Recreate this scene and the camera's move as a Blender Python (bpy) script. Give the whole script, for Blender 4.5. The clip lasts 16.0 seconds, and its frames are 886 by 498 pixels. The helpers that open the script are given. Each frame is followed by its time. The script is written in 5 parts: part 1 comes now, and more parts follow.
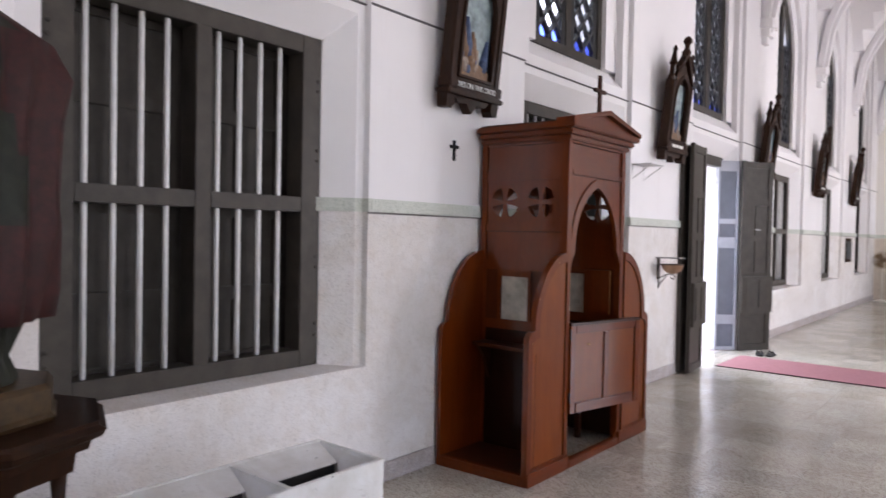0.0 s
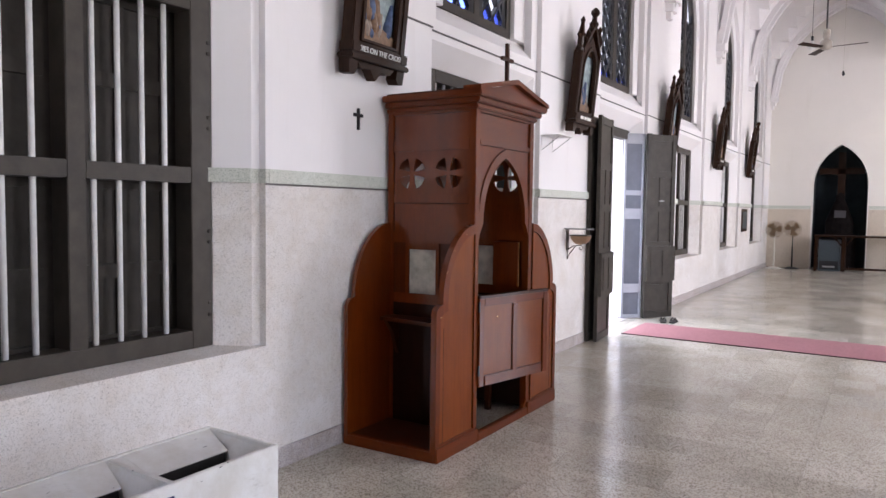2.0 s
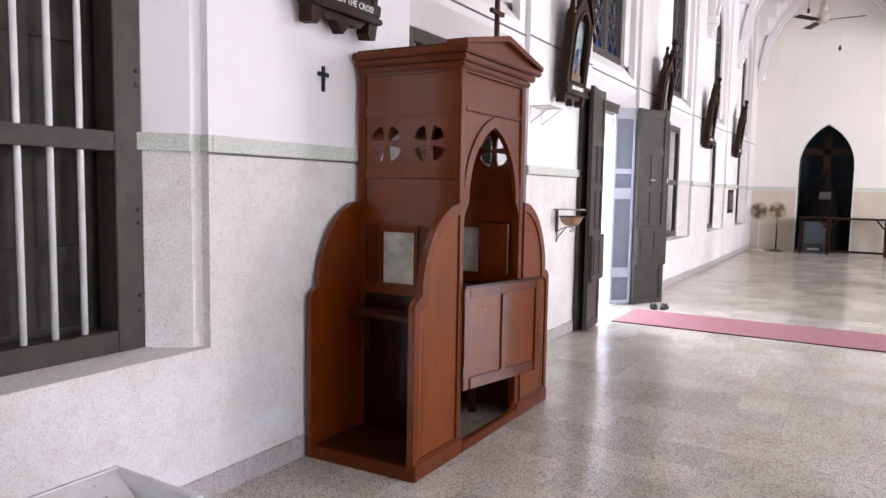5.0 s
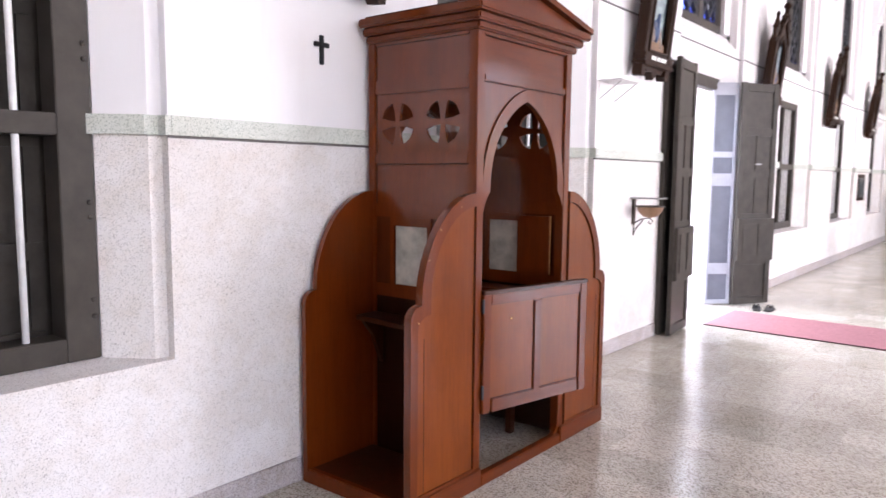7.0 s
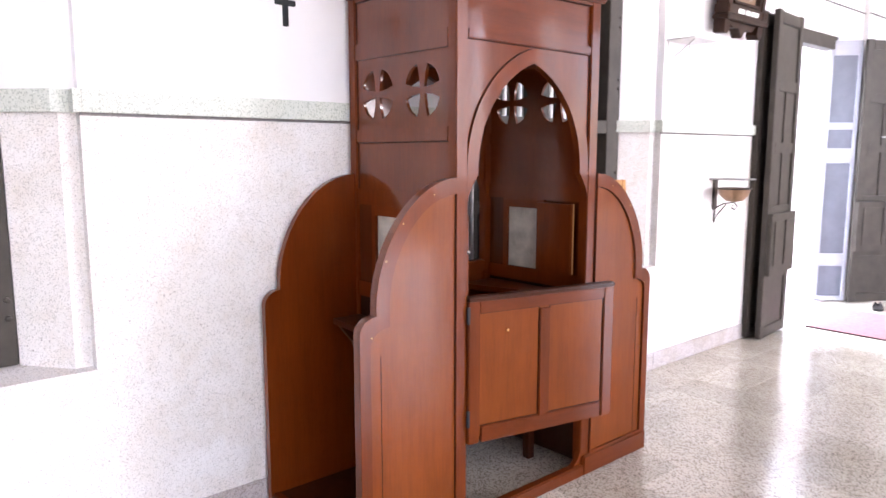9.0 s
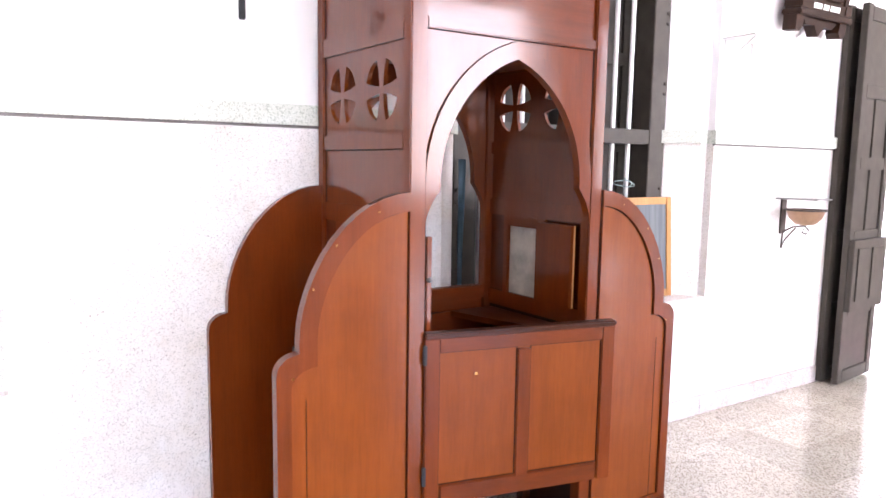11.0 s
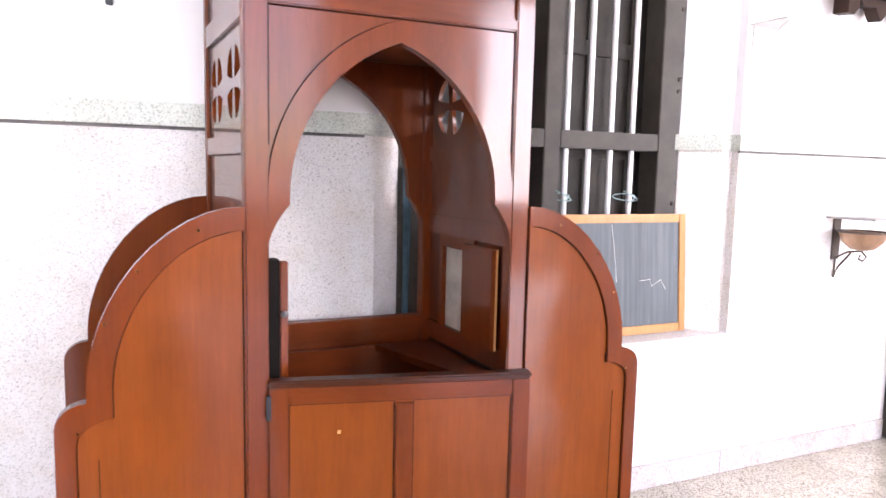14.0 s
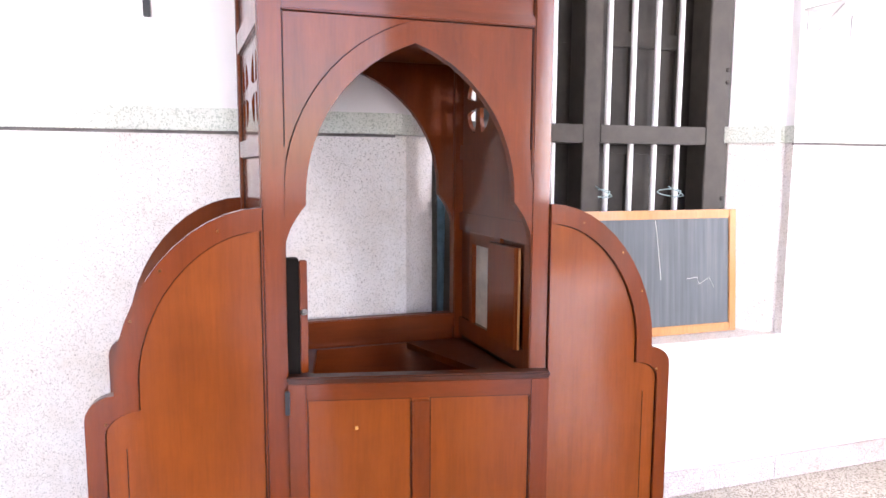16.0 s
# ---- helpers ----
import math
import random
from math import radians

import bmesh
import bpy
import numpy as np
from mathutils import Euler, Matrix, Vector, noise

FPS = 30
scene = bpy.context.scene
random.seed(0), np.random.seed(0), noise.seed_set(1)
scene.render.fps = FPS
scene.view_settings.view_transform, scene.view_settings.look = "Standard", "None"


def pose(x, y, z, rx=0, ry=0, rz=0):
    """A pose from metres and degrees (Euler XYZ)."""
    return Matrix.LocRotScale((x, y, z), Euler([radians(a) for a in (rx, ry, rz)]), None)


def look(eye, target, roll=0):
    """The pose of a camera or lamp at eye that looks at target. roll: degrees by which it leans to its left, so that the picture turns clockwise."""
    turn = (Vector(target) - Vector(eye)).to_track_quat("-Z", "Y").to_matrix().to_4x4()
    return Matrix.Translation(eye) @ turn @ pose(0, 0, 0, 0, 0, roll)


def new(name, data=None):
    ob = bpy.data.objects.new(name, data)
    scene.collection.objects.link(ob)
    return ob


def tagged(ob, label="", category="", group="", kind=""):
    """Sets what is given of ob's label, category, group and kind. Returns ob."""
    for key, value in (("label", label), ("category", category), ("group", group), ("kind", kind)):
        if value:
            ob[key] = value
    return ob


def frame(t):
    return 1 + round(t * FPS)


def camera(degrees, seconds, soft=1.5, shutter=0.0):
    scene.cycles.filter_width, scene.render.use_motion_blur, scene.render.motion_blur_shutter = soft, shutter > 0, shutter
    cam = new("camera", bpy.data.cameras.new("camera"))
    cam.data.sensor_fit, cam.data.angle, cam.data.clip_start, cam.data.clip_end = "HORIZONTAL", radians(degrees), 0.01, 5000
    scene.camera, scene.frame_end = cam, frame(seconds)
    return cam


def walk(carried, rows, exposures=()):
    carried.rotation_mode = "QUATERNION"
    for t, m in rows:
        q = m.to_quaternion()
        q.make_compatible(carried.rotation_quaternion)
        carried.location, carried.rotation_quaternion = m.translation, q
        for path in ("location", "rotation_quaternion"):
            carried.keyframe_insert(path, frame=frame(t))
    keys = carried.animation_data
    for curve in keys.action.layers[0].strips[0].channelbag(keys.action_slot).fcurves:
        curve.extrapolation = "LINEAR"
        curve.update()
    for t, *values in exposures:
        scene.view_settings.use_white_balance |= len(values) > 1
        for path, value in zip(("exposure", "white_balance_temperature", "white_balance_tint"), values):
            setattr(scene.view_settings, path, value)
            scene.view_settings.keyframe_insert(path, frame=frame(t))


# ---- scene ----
cam = camera(64.9, 16.0, shutter=0.5)
PATH = [
    (0, (-0.18, 0.245, 1.57), (-1.452, 1.787, 1.527), 1.1),
    (0.5, (-0.191, 0.32, 1.574), (-1.358, 1.941, 1.473), 1.6),
    (1, (-0.204, 0.359, 1.565), (-1.333, 2.003, 1.41), 0.7),
    (1.5, (-0.215, 0.37, 1.563), (-1.315, 2.035, 1.432), 0.7),
    (2, (-0.205, 0.396, 1.561), (-1.283, 2.077, 1.446), 0.7),
    (2.5, (-0.201, 0.438, 1.562), (-1.279, 2.119, 1.446), 1.0),
    (3, (-0.197, 0.505, 1.561), (-1.319, 2.156, 1.432), 1.6),
    (3.5, (-0.255, 0.566, 1.556), (-1.354, 2.229, 1.387), 1.6),
    (4, (-0.378, 0.657, 1.558), (-1.387, 2.374, 1.377), 1.0),
    (6.5, (-0.642, 1.513, 1.504), (-1.785, 3.147, 1.356), 0.1),
    (7, (-0.498, 1.722, 1.538), (-1.774, 3.248, 1.33), 0.5),
    (7.5, (-0.51, 1.892, 1.533), (-1.842, 3.37, 1.331), 0.1),
    (8, (-0.544, 2.137, 1.534), (-1.847, 3.635, 1.286), -0.3),
    (8.5, (-0.525, 2.336, 1.535), (-1.92, 3.747, 1.282), -0.3),
    (9, (-0.487, 2.566, 1.553), (-1.994, 3.853, 1.28), -0.0),
    (11.5, (-0.571, 3.353, 1.559), (-2.256, 4.402, 1.314), 0.1),
    (12, (-0.625, 3.513, 1.573), (-2.327, 4.533, 1.318), -1.6),
    (12.5, (-0.573, 3.652, 1.564), (-2.344, 4.548, 1.317), 0.1),
    (13, (-0.52, 3.786, 1.571), (-2.317, 4.625, 1.317), 0.4),
    (13.5, (-0.554, 3.924, 1.55), (-2.363, 4.744, 1.317), 0.8),
    (14, (-0.612, 4.059, 1.568), (-2.419, 4.887, 1.342), 1.3),
    (14.5, (-0.6, 4.151, 1.576), (-2.434, 4.911, 1.337), 1.7),
    (15, (-0.558, 4.194, 1.568), (-2.428, 4.862, 1.328), 0.9),
    (15.5, (-0.547, 4.206, 1.566), (-2.427, 4.843, 1.323), 0.6),
    (16, (-0.548, 4.208, 1.574), (-2.43, 4.843, 1.338), 0.3),
]
EXPOSURE = [(t, stops, 6250, 17.5 if t < 4 else 21) for t, stops in ((0.0, 1.72), (1.5, 1.81), (3.5, 2.01), (7.0, 2.55), (9.0, 3.02), (12.0, 3.45), (14.0, 3.38), (16.0, 3.38))]
walk(cam, [(t, look(eye, target, roll)) for t, eye, target, roll in PATH], EXPOSURE)

# ---- world, sun, large lights ----
world = bpy.data.worlds.new("sky")
scene.world = world
world.use_nodes = True
wn = world.node_tree.nodes
sky = wn.new("ShaderNodeTexSky")
sky.sky_type, sky.sun_disc, sky.sun_elevation, sky.sun_rotation = "NISHITA", False, radians(50), radians(110)
world.node_tree.links.new(sky.outputs[0], wn["Background"].inputs[0])
wn["Background"].inputs[1].default_value = 0.15
sun = new("sun", bpy.data.lights.new("sun", "SUN"))
sun.data.energy, sun.data.angle, sun.data.color = 3.0, radians(0.5), (1.0, 0.95, 0.88)
sun.matrix_basis = look((20, -5, 25), (0, 5, 0))


def window_light(name, eye, target, width, height, watts, color):
    ob = new(name, bpy.data.lights.new(name, "AREA"))
    ob.data.shape, ob.data.size, ob.data.size_y, ob.data.energy, ob.data.color = "RECTANGLE", width, height, watts, color
    ob.matrix_basis = look(eye, target)
    return ob


NAVE_E = 9.0
NAVE_WINDOWS = ((-3.0, 8), (1.5, 34), (6.0, 8), (12.5, 160), (16.5, 68), (20.5, 12))
for yy, watts in NAVE_WINDOWS:
    window_light("nave_window_light", (NAVE_E - 0.1, yy, 3.0), (0, yy, 2.2), 3.0, 4.2, watts, (1.0, 0.97, 0.97))
# Weak fill lamp, added in an unseen rear opening.
window_light("rear_door_light", (1.0, -6.85, 2.2), (-1.0, 3.0, 1.6), 3.6, 3.6, 1.2, (1.0, 0.97, 0.97))
window_light("side_door_light", (-3.75, 9.53, 1.4), (-1.0, 9.53, 0.6), 1.2, 2.3, 13, (0.75, 0.86, 1.0))


# ---- materials ----
def mat(name, build):
    m = bpy.data.materials.new(name)
    m.use_nodes = True
    t = m.node_tree
    build(t, t.nodes["Principled BSDF"])
    return m


def node(t, kind, **inputs):
    n = t.nodes.new(kind)
    for key, value in inputs.items():
        n.inputs[key.replace("_", " ")].default_value = value
    return n


def coords(t, scale=(1, 1, 1)):
    geo = t.nodes.new("ShaderNodeNewGeometry")
    mp = t.nodes.new("ShaderNodeMapping")
    mp.inputs["Scale"].default_value = scale
    t.links.new(geo.outputs["Position"], mp.inputs["Vector"])
    return mp.outputs[0]


def ramp(t, fac, stops):
    r = t.nodes.new("ShaderNodeValToRGB")
    while len(r.color_ramp.elements) < len(stops):
        r.color_ramp.elements.new(0.5)
    for e, (pos, col) in zip(r.color_ramp.elements, stops):
        e.position, e.color = pos, (*col, 1)
    t.links.new(fac, r.inputs[0])
    return r.outputs[0]


def mixc(t, fac, a, b, mode="MIX"):
    m = t.nodes.new("ShaderNodeMix")
    m.data_type, m.blend_type = "RGBA", mode
    for sock, v in ((m.inputs[0], fac), (m.inputs[6], a), (m.inputs[7], b)):
        if isinstance(v, (int, float)):
            sock.default_value = v
        elif isinstance(v, tuple):
            sock.default_value = (*v, 1)
        else:
            t.links.new(v, sock)
    return m.outputs[2]


def bump(t, p, height, strength, distance=0.002):
    b = t.nodes.new("ShaderNodeBump")
    b.inputs["Strength"].default_value, b.inputs["Distance"].default_value = strength, distance
    t.links.new(height, b.inputs["Height"])
    t.links.new(b.outputs[0], p.inputs["Normal"])


def noise_tex(t, vec, scale, detail=4.0, rough=0.6):
    n = node(t, "ShaderNodeTexNoise", Scale=scale, Detail=detail, Roughness=rough)
    t.links.new(vec, n.inputs["Vector"])
    return n.outputs[0]


def plain(name, color, rough=0.5, metal=0.0, vary=0.12, scale=18.0, coat=0.0, bumpy=0.1, spec=0.5):
    def build(t, p):
        v = coords(t)
        n = noise_tex(t, v, scale)
        dark = tuple(c * (1 - vary) for c in color)
        light = tuple(min(1, c * (1 + vary)) for c in color)
        t.links.new(ramp(t, n, [(0.3, dark), (0.7, light)]), p.inputs["Base Color"])
        p.inputs["Roughness"].default_value, p.inputs["Metallic"].default_value = rough, metal
        p.inputs["Coat Weight"].default_value = coat
        p.inputs["Specular IOR Level"].default_value = spec
        bump(t, p, noise_tex(t, v, scale * 6), bumpy, 0.001)
    return mat(name, build)


def wood(name, dark, light, rough=0.4, coat=0.35, axis=2, scratch=True):
    """Varnished wood with the grain along one axis."""
    def build(t, p):
        sc = [13, 13, 13]
        sc[axis] = 1.1
        v = coords(t, tuple(sc))
        g = noise_tex(t, v, 1.6, 6, 0.65)
        fine = noise_tex(t, coords(t, tuple(6 * c for c in sc)), 1.5, 3, 0.5)
        blot = noise_tex(t, coords(t), 3.2, 5, 0.6)
        c = ramp(t, g, [(0.1, dark), (0.9, light)])
        c = mixc(t, 0.10, c, ramp(t, fine, [(0.3, tuple(0.55 * q for q in dark)), (0.6, light)]))
        c = mixc(t, 0.55, c, ramp(t, blot, [(0.3, (0.6, 0.52, 0.5)), (0.68, (1, 1, 1))]), "MULTIPLY")
        t.links.new(c, p.inputs["Base Color"])
        haze = noise_tex(t, coords(t, (7, 7, 1.3) if axis == 2 else (7, 1.3, 7)), 1.0, 4, 0.6)
        cr = node(t, "ShaderNodeMapRange", From_Min=0.35, From_Max=0.7, To_Min=0.05, To_Max=0.18)
        t.links.new(haze, cr.inputs[0])
        t.links.new(cr.outputs[0], p.inputs["Coat Roughness"])
        p.inputs["Coat Weight"].default_value = coat
        p.inputs["Specular IOR Level"].default_value = 0.08
        rr = node(t, "ShaderNodeMapRange", To_Min=rough - 0.08, To_Max=rough + 0.14)
        t.links.new(blot, rr.inputs[0])
        t.links.new(rr.outputs[0], p.inputs["Roughness"])
        bump(t, p, haze, 0.10, 0.012)
    return mat(name, build)


def speckled(name, base, chips, chip_scale=220.0, amount=0.4, rough=0.7, stain=0.12, relief=0.3, random_tint=0.0, pits=0.0):
    """Terrazzo and granolithic render: fine dark and pale chips in a cement ground."""
    def build(t, p):
        v = coords(t)
        vor = node(t, "ShaderNodeTexVoronoi", Scale=chip_scale)
        t.links.new(v, vor.inputs["Vector"])
        sep = t.nodes.new("ShaderNodeSeparateColor")
        t.links.new(vor.outputs["Color"], sep.inputs[0])
        chip = ramp(t, sep.outputs[0], [(0.0, chips), (amount * 0.5, chips), (amount, base), (0.9, base), (1.0, tuple(min(1, 1.15 * b) for b in base))])
        big = noise_tex(t, v, 1.3, 5, 0.65)
        c = mixc(t, 1.0, chip, ramp(t, big, [(0.3, (1 - stain, 1 - 1.15 * stain, 1 - 1.35 * stain)), (0.62, (1, 1, 1))]), "MULTIPLY")
        if pits:
            mott = noise_tex(t, v, 7.0, 6, 0.7)
            c = mixc(t, pits, c, ramp(t, mott, [(0.36, (0.80, 0.72, 0.62)), (0.55, (1, 1, 1)), (0.72, (1.03, 1.02, 1.04))]), "MULTIPLY")
            low = node(t, "ShaderNodeTexVoronoi", Scale=46.0)
            t.links.new(v, low.inputs["Vector"])
            spot = ramp(t, low.outputs["Distance"], [(0.10, (0.45, 0.42, 0.40)), (0.17, (1, 1, 1))])
            where = ramp(t, noise_tex(t, v, 3.0, 3, 0.6), [(0.48, (0, 0, 0)), (0.62, (1, 1, 1))])
            c = mixc(t, where, c, mixc(t, 1.0, c, spot, "MULTIPLY"))
            smear = noise_tex(t, coords(t, (1, 0.45, 1.6)), 2.6, 5, 0.7)
            c = mixc(t, ramp(t, smear, [(0.62, (0, 0, 0)), (0.8, (0.3, 0.3, 0.3))]), c, (0.50, 0.45, 0.40))
        if random_tint:
            info = t.nodes.new("ShaderNodeObjectInfo")
            geo = t.nodes.new("ShaderNodeNewGeometry")
            add = t.nodes.new("ShaderNodeMath")
            add.operation = "ADD"
            t.links.new(info.outputs["Random"], add.inputs[0])
            t.links.new(geo.outputs["Random Per Island"], add.inputs[1])
            fr = t.nodes.new("ShaderNodeMath")
            fr.operation = "FRACT"
            t.links.new(add.outputs[0], fr.inputs[0])
            tint = ramp(t, fr.outputs[0], [(0.0, (1 - random_tint, 1 - random_tint, 1 - 1.1 * random_tint)), (0.5, (0.93, 0.92, 0.9)), (1.0, (1, 1, 1))])
            c = mixc(t, 1.0, c, tint, "MULTIPLY")
        t.links.new(c, p.inputs["Base Color"])
        rr = node(t, "ShaderNodeMapRange", To_Min=max(0.02, rough - 0.05), To_Max=rough + 0.08)
        t.links.new(big, rr.inputs[0])
        t.links.new(rr.outputs[0], p.inputs["Roughness"])
        bump(t, p, sep.outputs[0], relief, 0.001)
    return mat(name, build)


def paint(name, color, stain=(0.75, 0.7, 0.66), rough=0.65):
    def build(t, p):
        v = coords(t)
        n = noise_tex(t, v, 0.9, 6, 0.7)
        streak = noise_tex(t, coords(t, (3, 3, 0.4)), 1.2, 5, 0.6)
        c = mixc(t, 0.35, color, ramp(t, n, [(0.35, tuple(0.9 * a for a in color)), (0.65, color)]))
        c = mixc(t, ramp(t, streak, [(0.62, (0, 0, 0)), (0.8, (0.25, 0.25, 0.25))]), c, tuple(a * b for a, b in zip(color, stain)))
        t.links.new(c, p.inputs["Base Color"])
        p.inputs["Roughness"].default_value = rough
        bump(t, p, noise_tex(t, v, 45, 5), 0.12, 0.002)
    return mat(name, build)


WHITE = paint("white_wall_paint", (0.80, 0.775, 0.78))
CREAM = paint("cream_wall_paint", (0.78, 0.745, 0.70))
DADO = speckled("granolithic_dado", (0.78, 0.748, 0.732), (0.50, 0.47, 0.455), 300, 0.22, 0.75, 0.15, 0.5, pits=0.33)
FAR_DADO = speckled("beige_dado", (0.62, 0.54, 0.45), (0.40, 0.34, 0.28), 170, 0.22, 0.7, 0.12, 0.4)
RAIL = speckled("green_grey_terrazzo", (0.62, 0.645, 0.59), (0.42, 0.46, 0.40), 190, 0.32, 0.6, 0.15, 0.3)
BASE = speckled("grey_terrazzo_skirting", (0.54, 0.50, 0.50), (0.30, 0.27, 0.27), 240, 0.4, 0.4, 0.2, 0.2, pits=0.7)
TILE = speckled("polished_terrazzo_tile", (0.66, 0.62, 0.545), (0.30, 0.265, 0.22), 160, 0.36, 0.17, 0.16, 0.02, 0.22)
GROUT = plain("tile_joint", (0.30, 0.28, 0.25), 0.7)
WOOD = wood("varnished_teak", (0.088, 0.0150, 0.0012), (0.170, 0.0315, 0.0026), coat=0.42)
WOOD_H = wood("varnished_teak_rails", (0.082, 0.0138, 0.0012), (0.158, 0.0288, 0.0024), axis=1, coat=0.42)
SIDE = wood("thick_varnished_teak", (0.088, 0.0150, 0.0012), (0.170, 0.0315, 0.0026), coat=1.0)
PANEL = wood("orange_teak_panel", (0.125, 0.0265, 0.0030), (0.222, 0.0505, 0.0048), coat=0.32)
# Teak copy darkened in colour to carry the shade of the lower recesses.
INNER = wood("shade_darkened_teak", (0.012, 0.0022, 0.0006), (0.027, 0.0052, 0.0011), coat=0.4)
# Step between WOOD and INNER: interior shade put into the wood colour.
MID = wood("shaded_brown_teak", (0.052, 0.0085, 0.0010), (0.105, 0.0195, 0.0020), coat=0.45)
EDGE = wood("worn_dark_teak", (0.026, 0.006, 0.002), (0.065, 0.015, 0.004))
FRAME = plain("taupe_gloss_paint", (0.051, 0.043, 0.0355), 0.45, vary=0.2, scale=9, spec=0.2)
SHUTTER = plain("dark_shutter_paint", (0.038, 0.032, 0.027), 0.5, vary=0.3, scale=7, spec=0.15)
BAR = plain("white_enamel", (0.72, 0.71, 0.70), 0.4, vary=0.08)
BLACK = plain("black_iron", (0.02, 0.02, 0.022), 0.5, 0.4)
DARKWOOD = wood("dark_carved_wood", (0.012, 0.0055, 0.003), (0.042, 0.017, 0.008), 0.45, 0.12)


def build_board(t, p):
    wipe = noise_tex(t, coords(t, (9, 26, 0.9)), 1.6, 4, 0.6)
    cloud = noise_tex(t, coords(t), 4.0, 4, 0.6)
    c = ramp(t, wipe, [(0.32, (0.036, 0.046, 0.055)), (0.52, (0.056, 0.068, 0.078)), (0.72, (0.084, 0.096, 0.106))])
    c = mixc(t, 0.5, c, ramp(t, cloud, [(0.35, (0.8, 0.8, 0.8)), (0.65, (1.1, 1.1, 1.1))]), "MULTIPLY")
    t.links.new(c, p.inputs["Base Color"])
    p.inputs["Roughness"].default_value = 0.5


BOARD = mat("wiped_slate_board", build_board)
PINE = wood("pale_pine", (0.36, 0.17, 0.06), (0.52, 0.28, 0.11), 0.45, 0.2)
CARPET = plain("dusty_red_carpet", (0.32, 0.135, 0.15), 0.95, vary=0.18, scale=30, bumpy=0.6)


def build_enamel(t, p):
    v = coords(t)
    c = mixc(t, 0.8, (0.74, 0.73, 0.71), ramp(t, noise_tex(t, v, 6, 6, 0.7), [(0.35, (0.62, 0.59, 0.54)), (0.6, (0.78, 0.77, 0.755))]))
    rub = ramp(t, noise_tex(t, coords(t, (1, 1, 3)), 4.5, 5, 0.75), [(0.60, (0, 0, 0)), (0.72, (0.55, 0.55, 0.55))])
    c = mixc(t, rub, c, (0.33, 0.30, 0.27))
    chips = ramp(t, noise_tex(t, coords(t, (1.6, 0.7, 1.6)), 26, 3, 0.6), [(0.70, (0, 0, 0)), (0.725, (1, 1, 1))])
    c = mixc(t, chips, c, (0.07, 0.06, 0.06))
    t.links.new(c, p.inputs["Base Color"])
    p.inputs["Roughness"].default_value = 0.42
    bump(t, p, noise_tex(t, v, 12, 4), 0.15, 0.002)


BOXWHITE = mat("chipped_white_enamel", build_enamel)
BLUE = plain("blue_label", (0.012, 0.014, 0.12), 0.5)
PALE = plain("pale_lettering", (0.75, 0.75, 0.72), 0.6)
BRASS = plain("brass", (0.55, 0.30, 0.10), 0.35, 0.8)
COPPER = plain("copper_bowl", (0.34, 0.21, 0.13), 0.4, 0.5)
CHALK = plain("chalk", (0.55, 0.55, 0.54), 0.9)
SCREEN = plain("yellowed_screen_sheet", (0.42, 0.39, 0.33), 0.3, vary=0.35, scale=9)
BLUECLOTH = plain("faded_blue_cloth", (0.10, 0.17, 0.22), 0.9, vary=0.25, scale=25)
TWINE = plain("pale_twine", (0.35, 0.45, 0.45), 0.9)
RUBBER = plain("black_rubber", (0.025, 0.022, 0.02), 0.7)
PLASTIC = plain("cream_plastic", (0.6, 0.57, 0.5), 0.4)
STEEL = plain("grey_steel", (0.3, 0.3, 0.3), 0.35, 0.8)
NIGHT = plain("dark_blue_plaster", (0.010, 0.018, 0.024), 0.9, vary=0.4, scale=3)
GREYBOX = plain("blue_grey_cabinet_paint", (0.034, 0.048, 0.058), 0.4)
EARTH = plain("pale_courtyard_paving", (0.5, 0.48, 0.44), 0.9)
# Pale bluish colours with daylight painted in, for one door leaf and jamb.
SKYBLUE = plain("daylit_blue_paint", (0.13, 0.14, 0.175), 0.4, vary=0.12, scale=6)
PALELEAF = plain("daylit_violet_paint", (0.38, 0.39, 0.44), 0.4, vary=0.1, scale=6)


def build_glass(t, p):
    p.inputs["Base Color"].default_value = (0.8, 0.85, 0.9, 1)
    p.inputs["Roughness"].default_value = 0.15
    p.inputs["Transmission Weight"].default_value = 1.0
    p.inputs["IOR"].default_value = 1.1


def build_blueglass(t, p):
    build_glass(t, p)
    p.inputs["Base Color"].default_value = (0.1, 0.16, 0.8, 1)


GLASS, BLUEGLASS = mat("clear_leaded_glass", build_glass), mat("blue_glass", build_blueglass)


# ---- mesh helpers ----
def thing(name, at, label, category, group="", kind=""):
    ob = new(name)
    ob.empty_display_size = 0.1
    ob.matrix_basis = Matrix.Translation(at)
    return tagged(ob, label, category, group, kind)


def link_mesh(name, mesh, material, parent, label=""):
    for m in material if isinstance(material, (list, tuple)) else [material]:
        mesh.materials.append(m)
    ob = new(name, mesh)
    if parent is not None:
        ob.parent = parent
        ob.matrix_parent_inverse = Matrix.Identity(4) if parent.parent else parent.matrix_basis.inverted()
    return tagged(ob, label)


def part(name, bm, material, parent=None, label="", bevel=0.0, smooth=False):
    """One bmesh, in world places, as one mesh under a thing or part."""
    if bevel:
        bmesh.ops.bevel(bm, geom=[e for e in bm.edges if len(e.link_faces) == 2 and e.calc_face_angle(0) > 0.5], offset=bevel, segments=2, affect="EDGES", clamp_overlap=True)
    bmesh.ops.recalc_face_normals(bm, faces=bm.faces)
    mesh = bpy.data.meshes.new(name)
    bm.to_mesh(mesh)
    bm.free()
    if smooth:
        mesh.polygons.foreach_set("use_smooth", [True] * len(mesh.polygons))
    return link_mesh(name, mesh, material, parent, label)


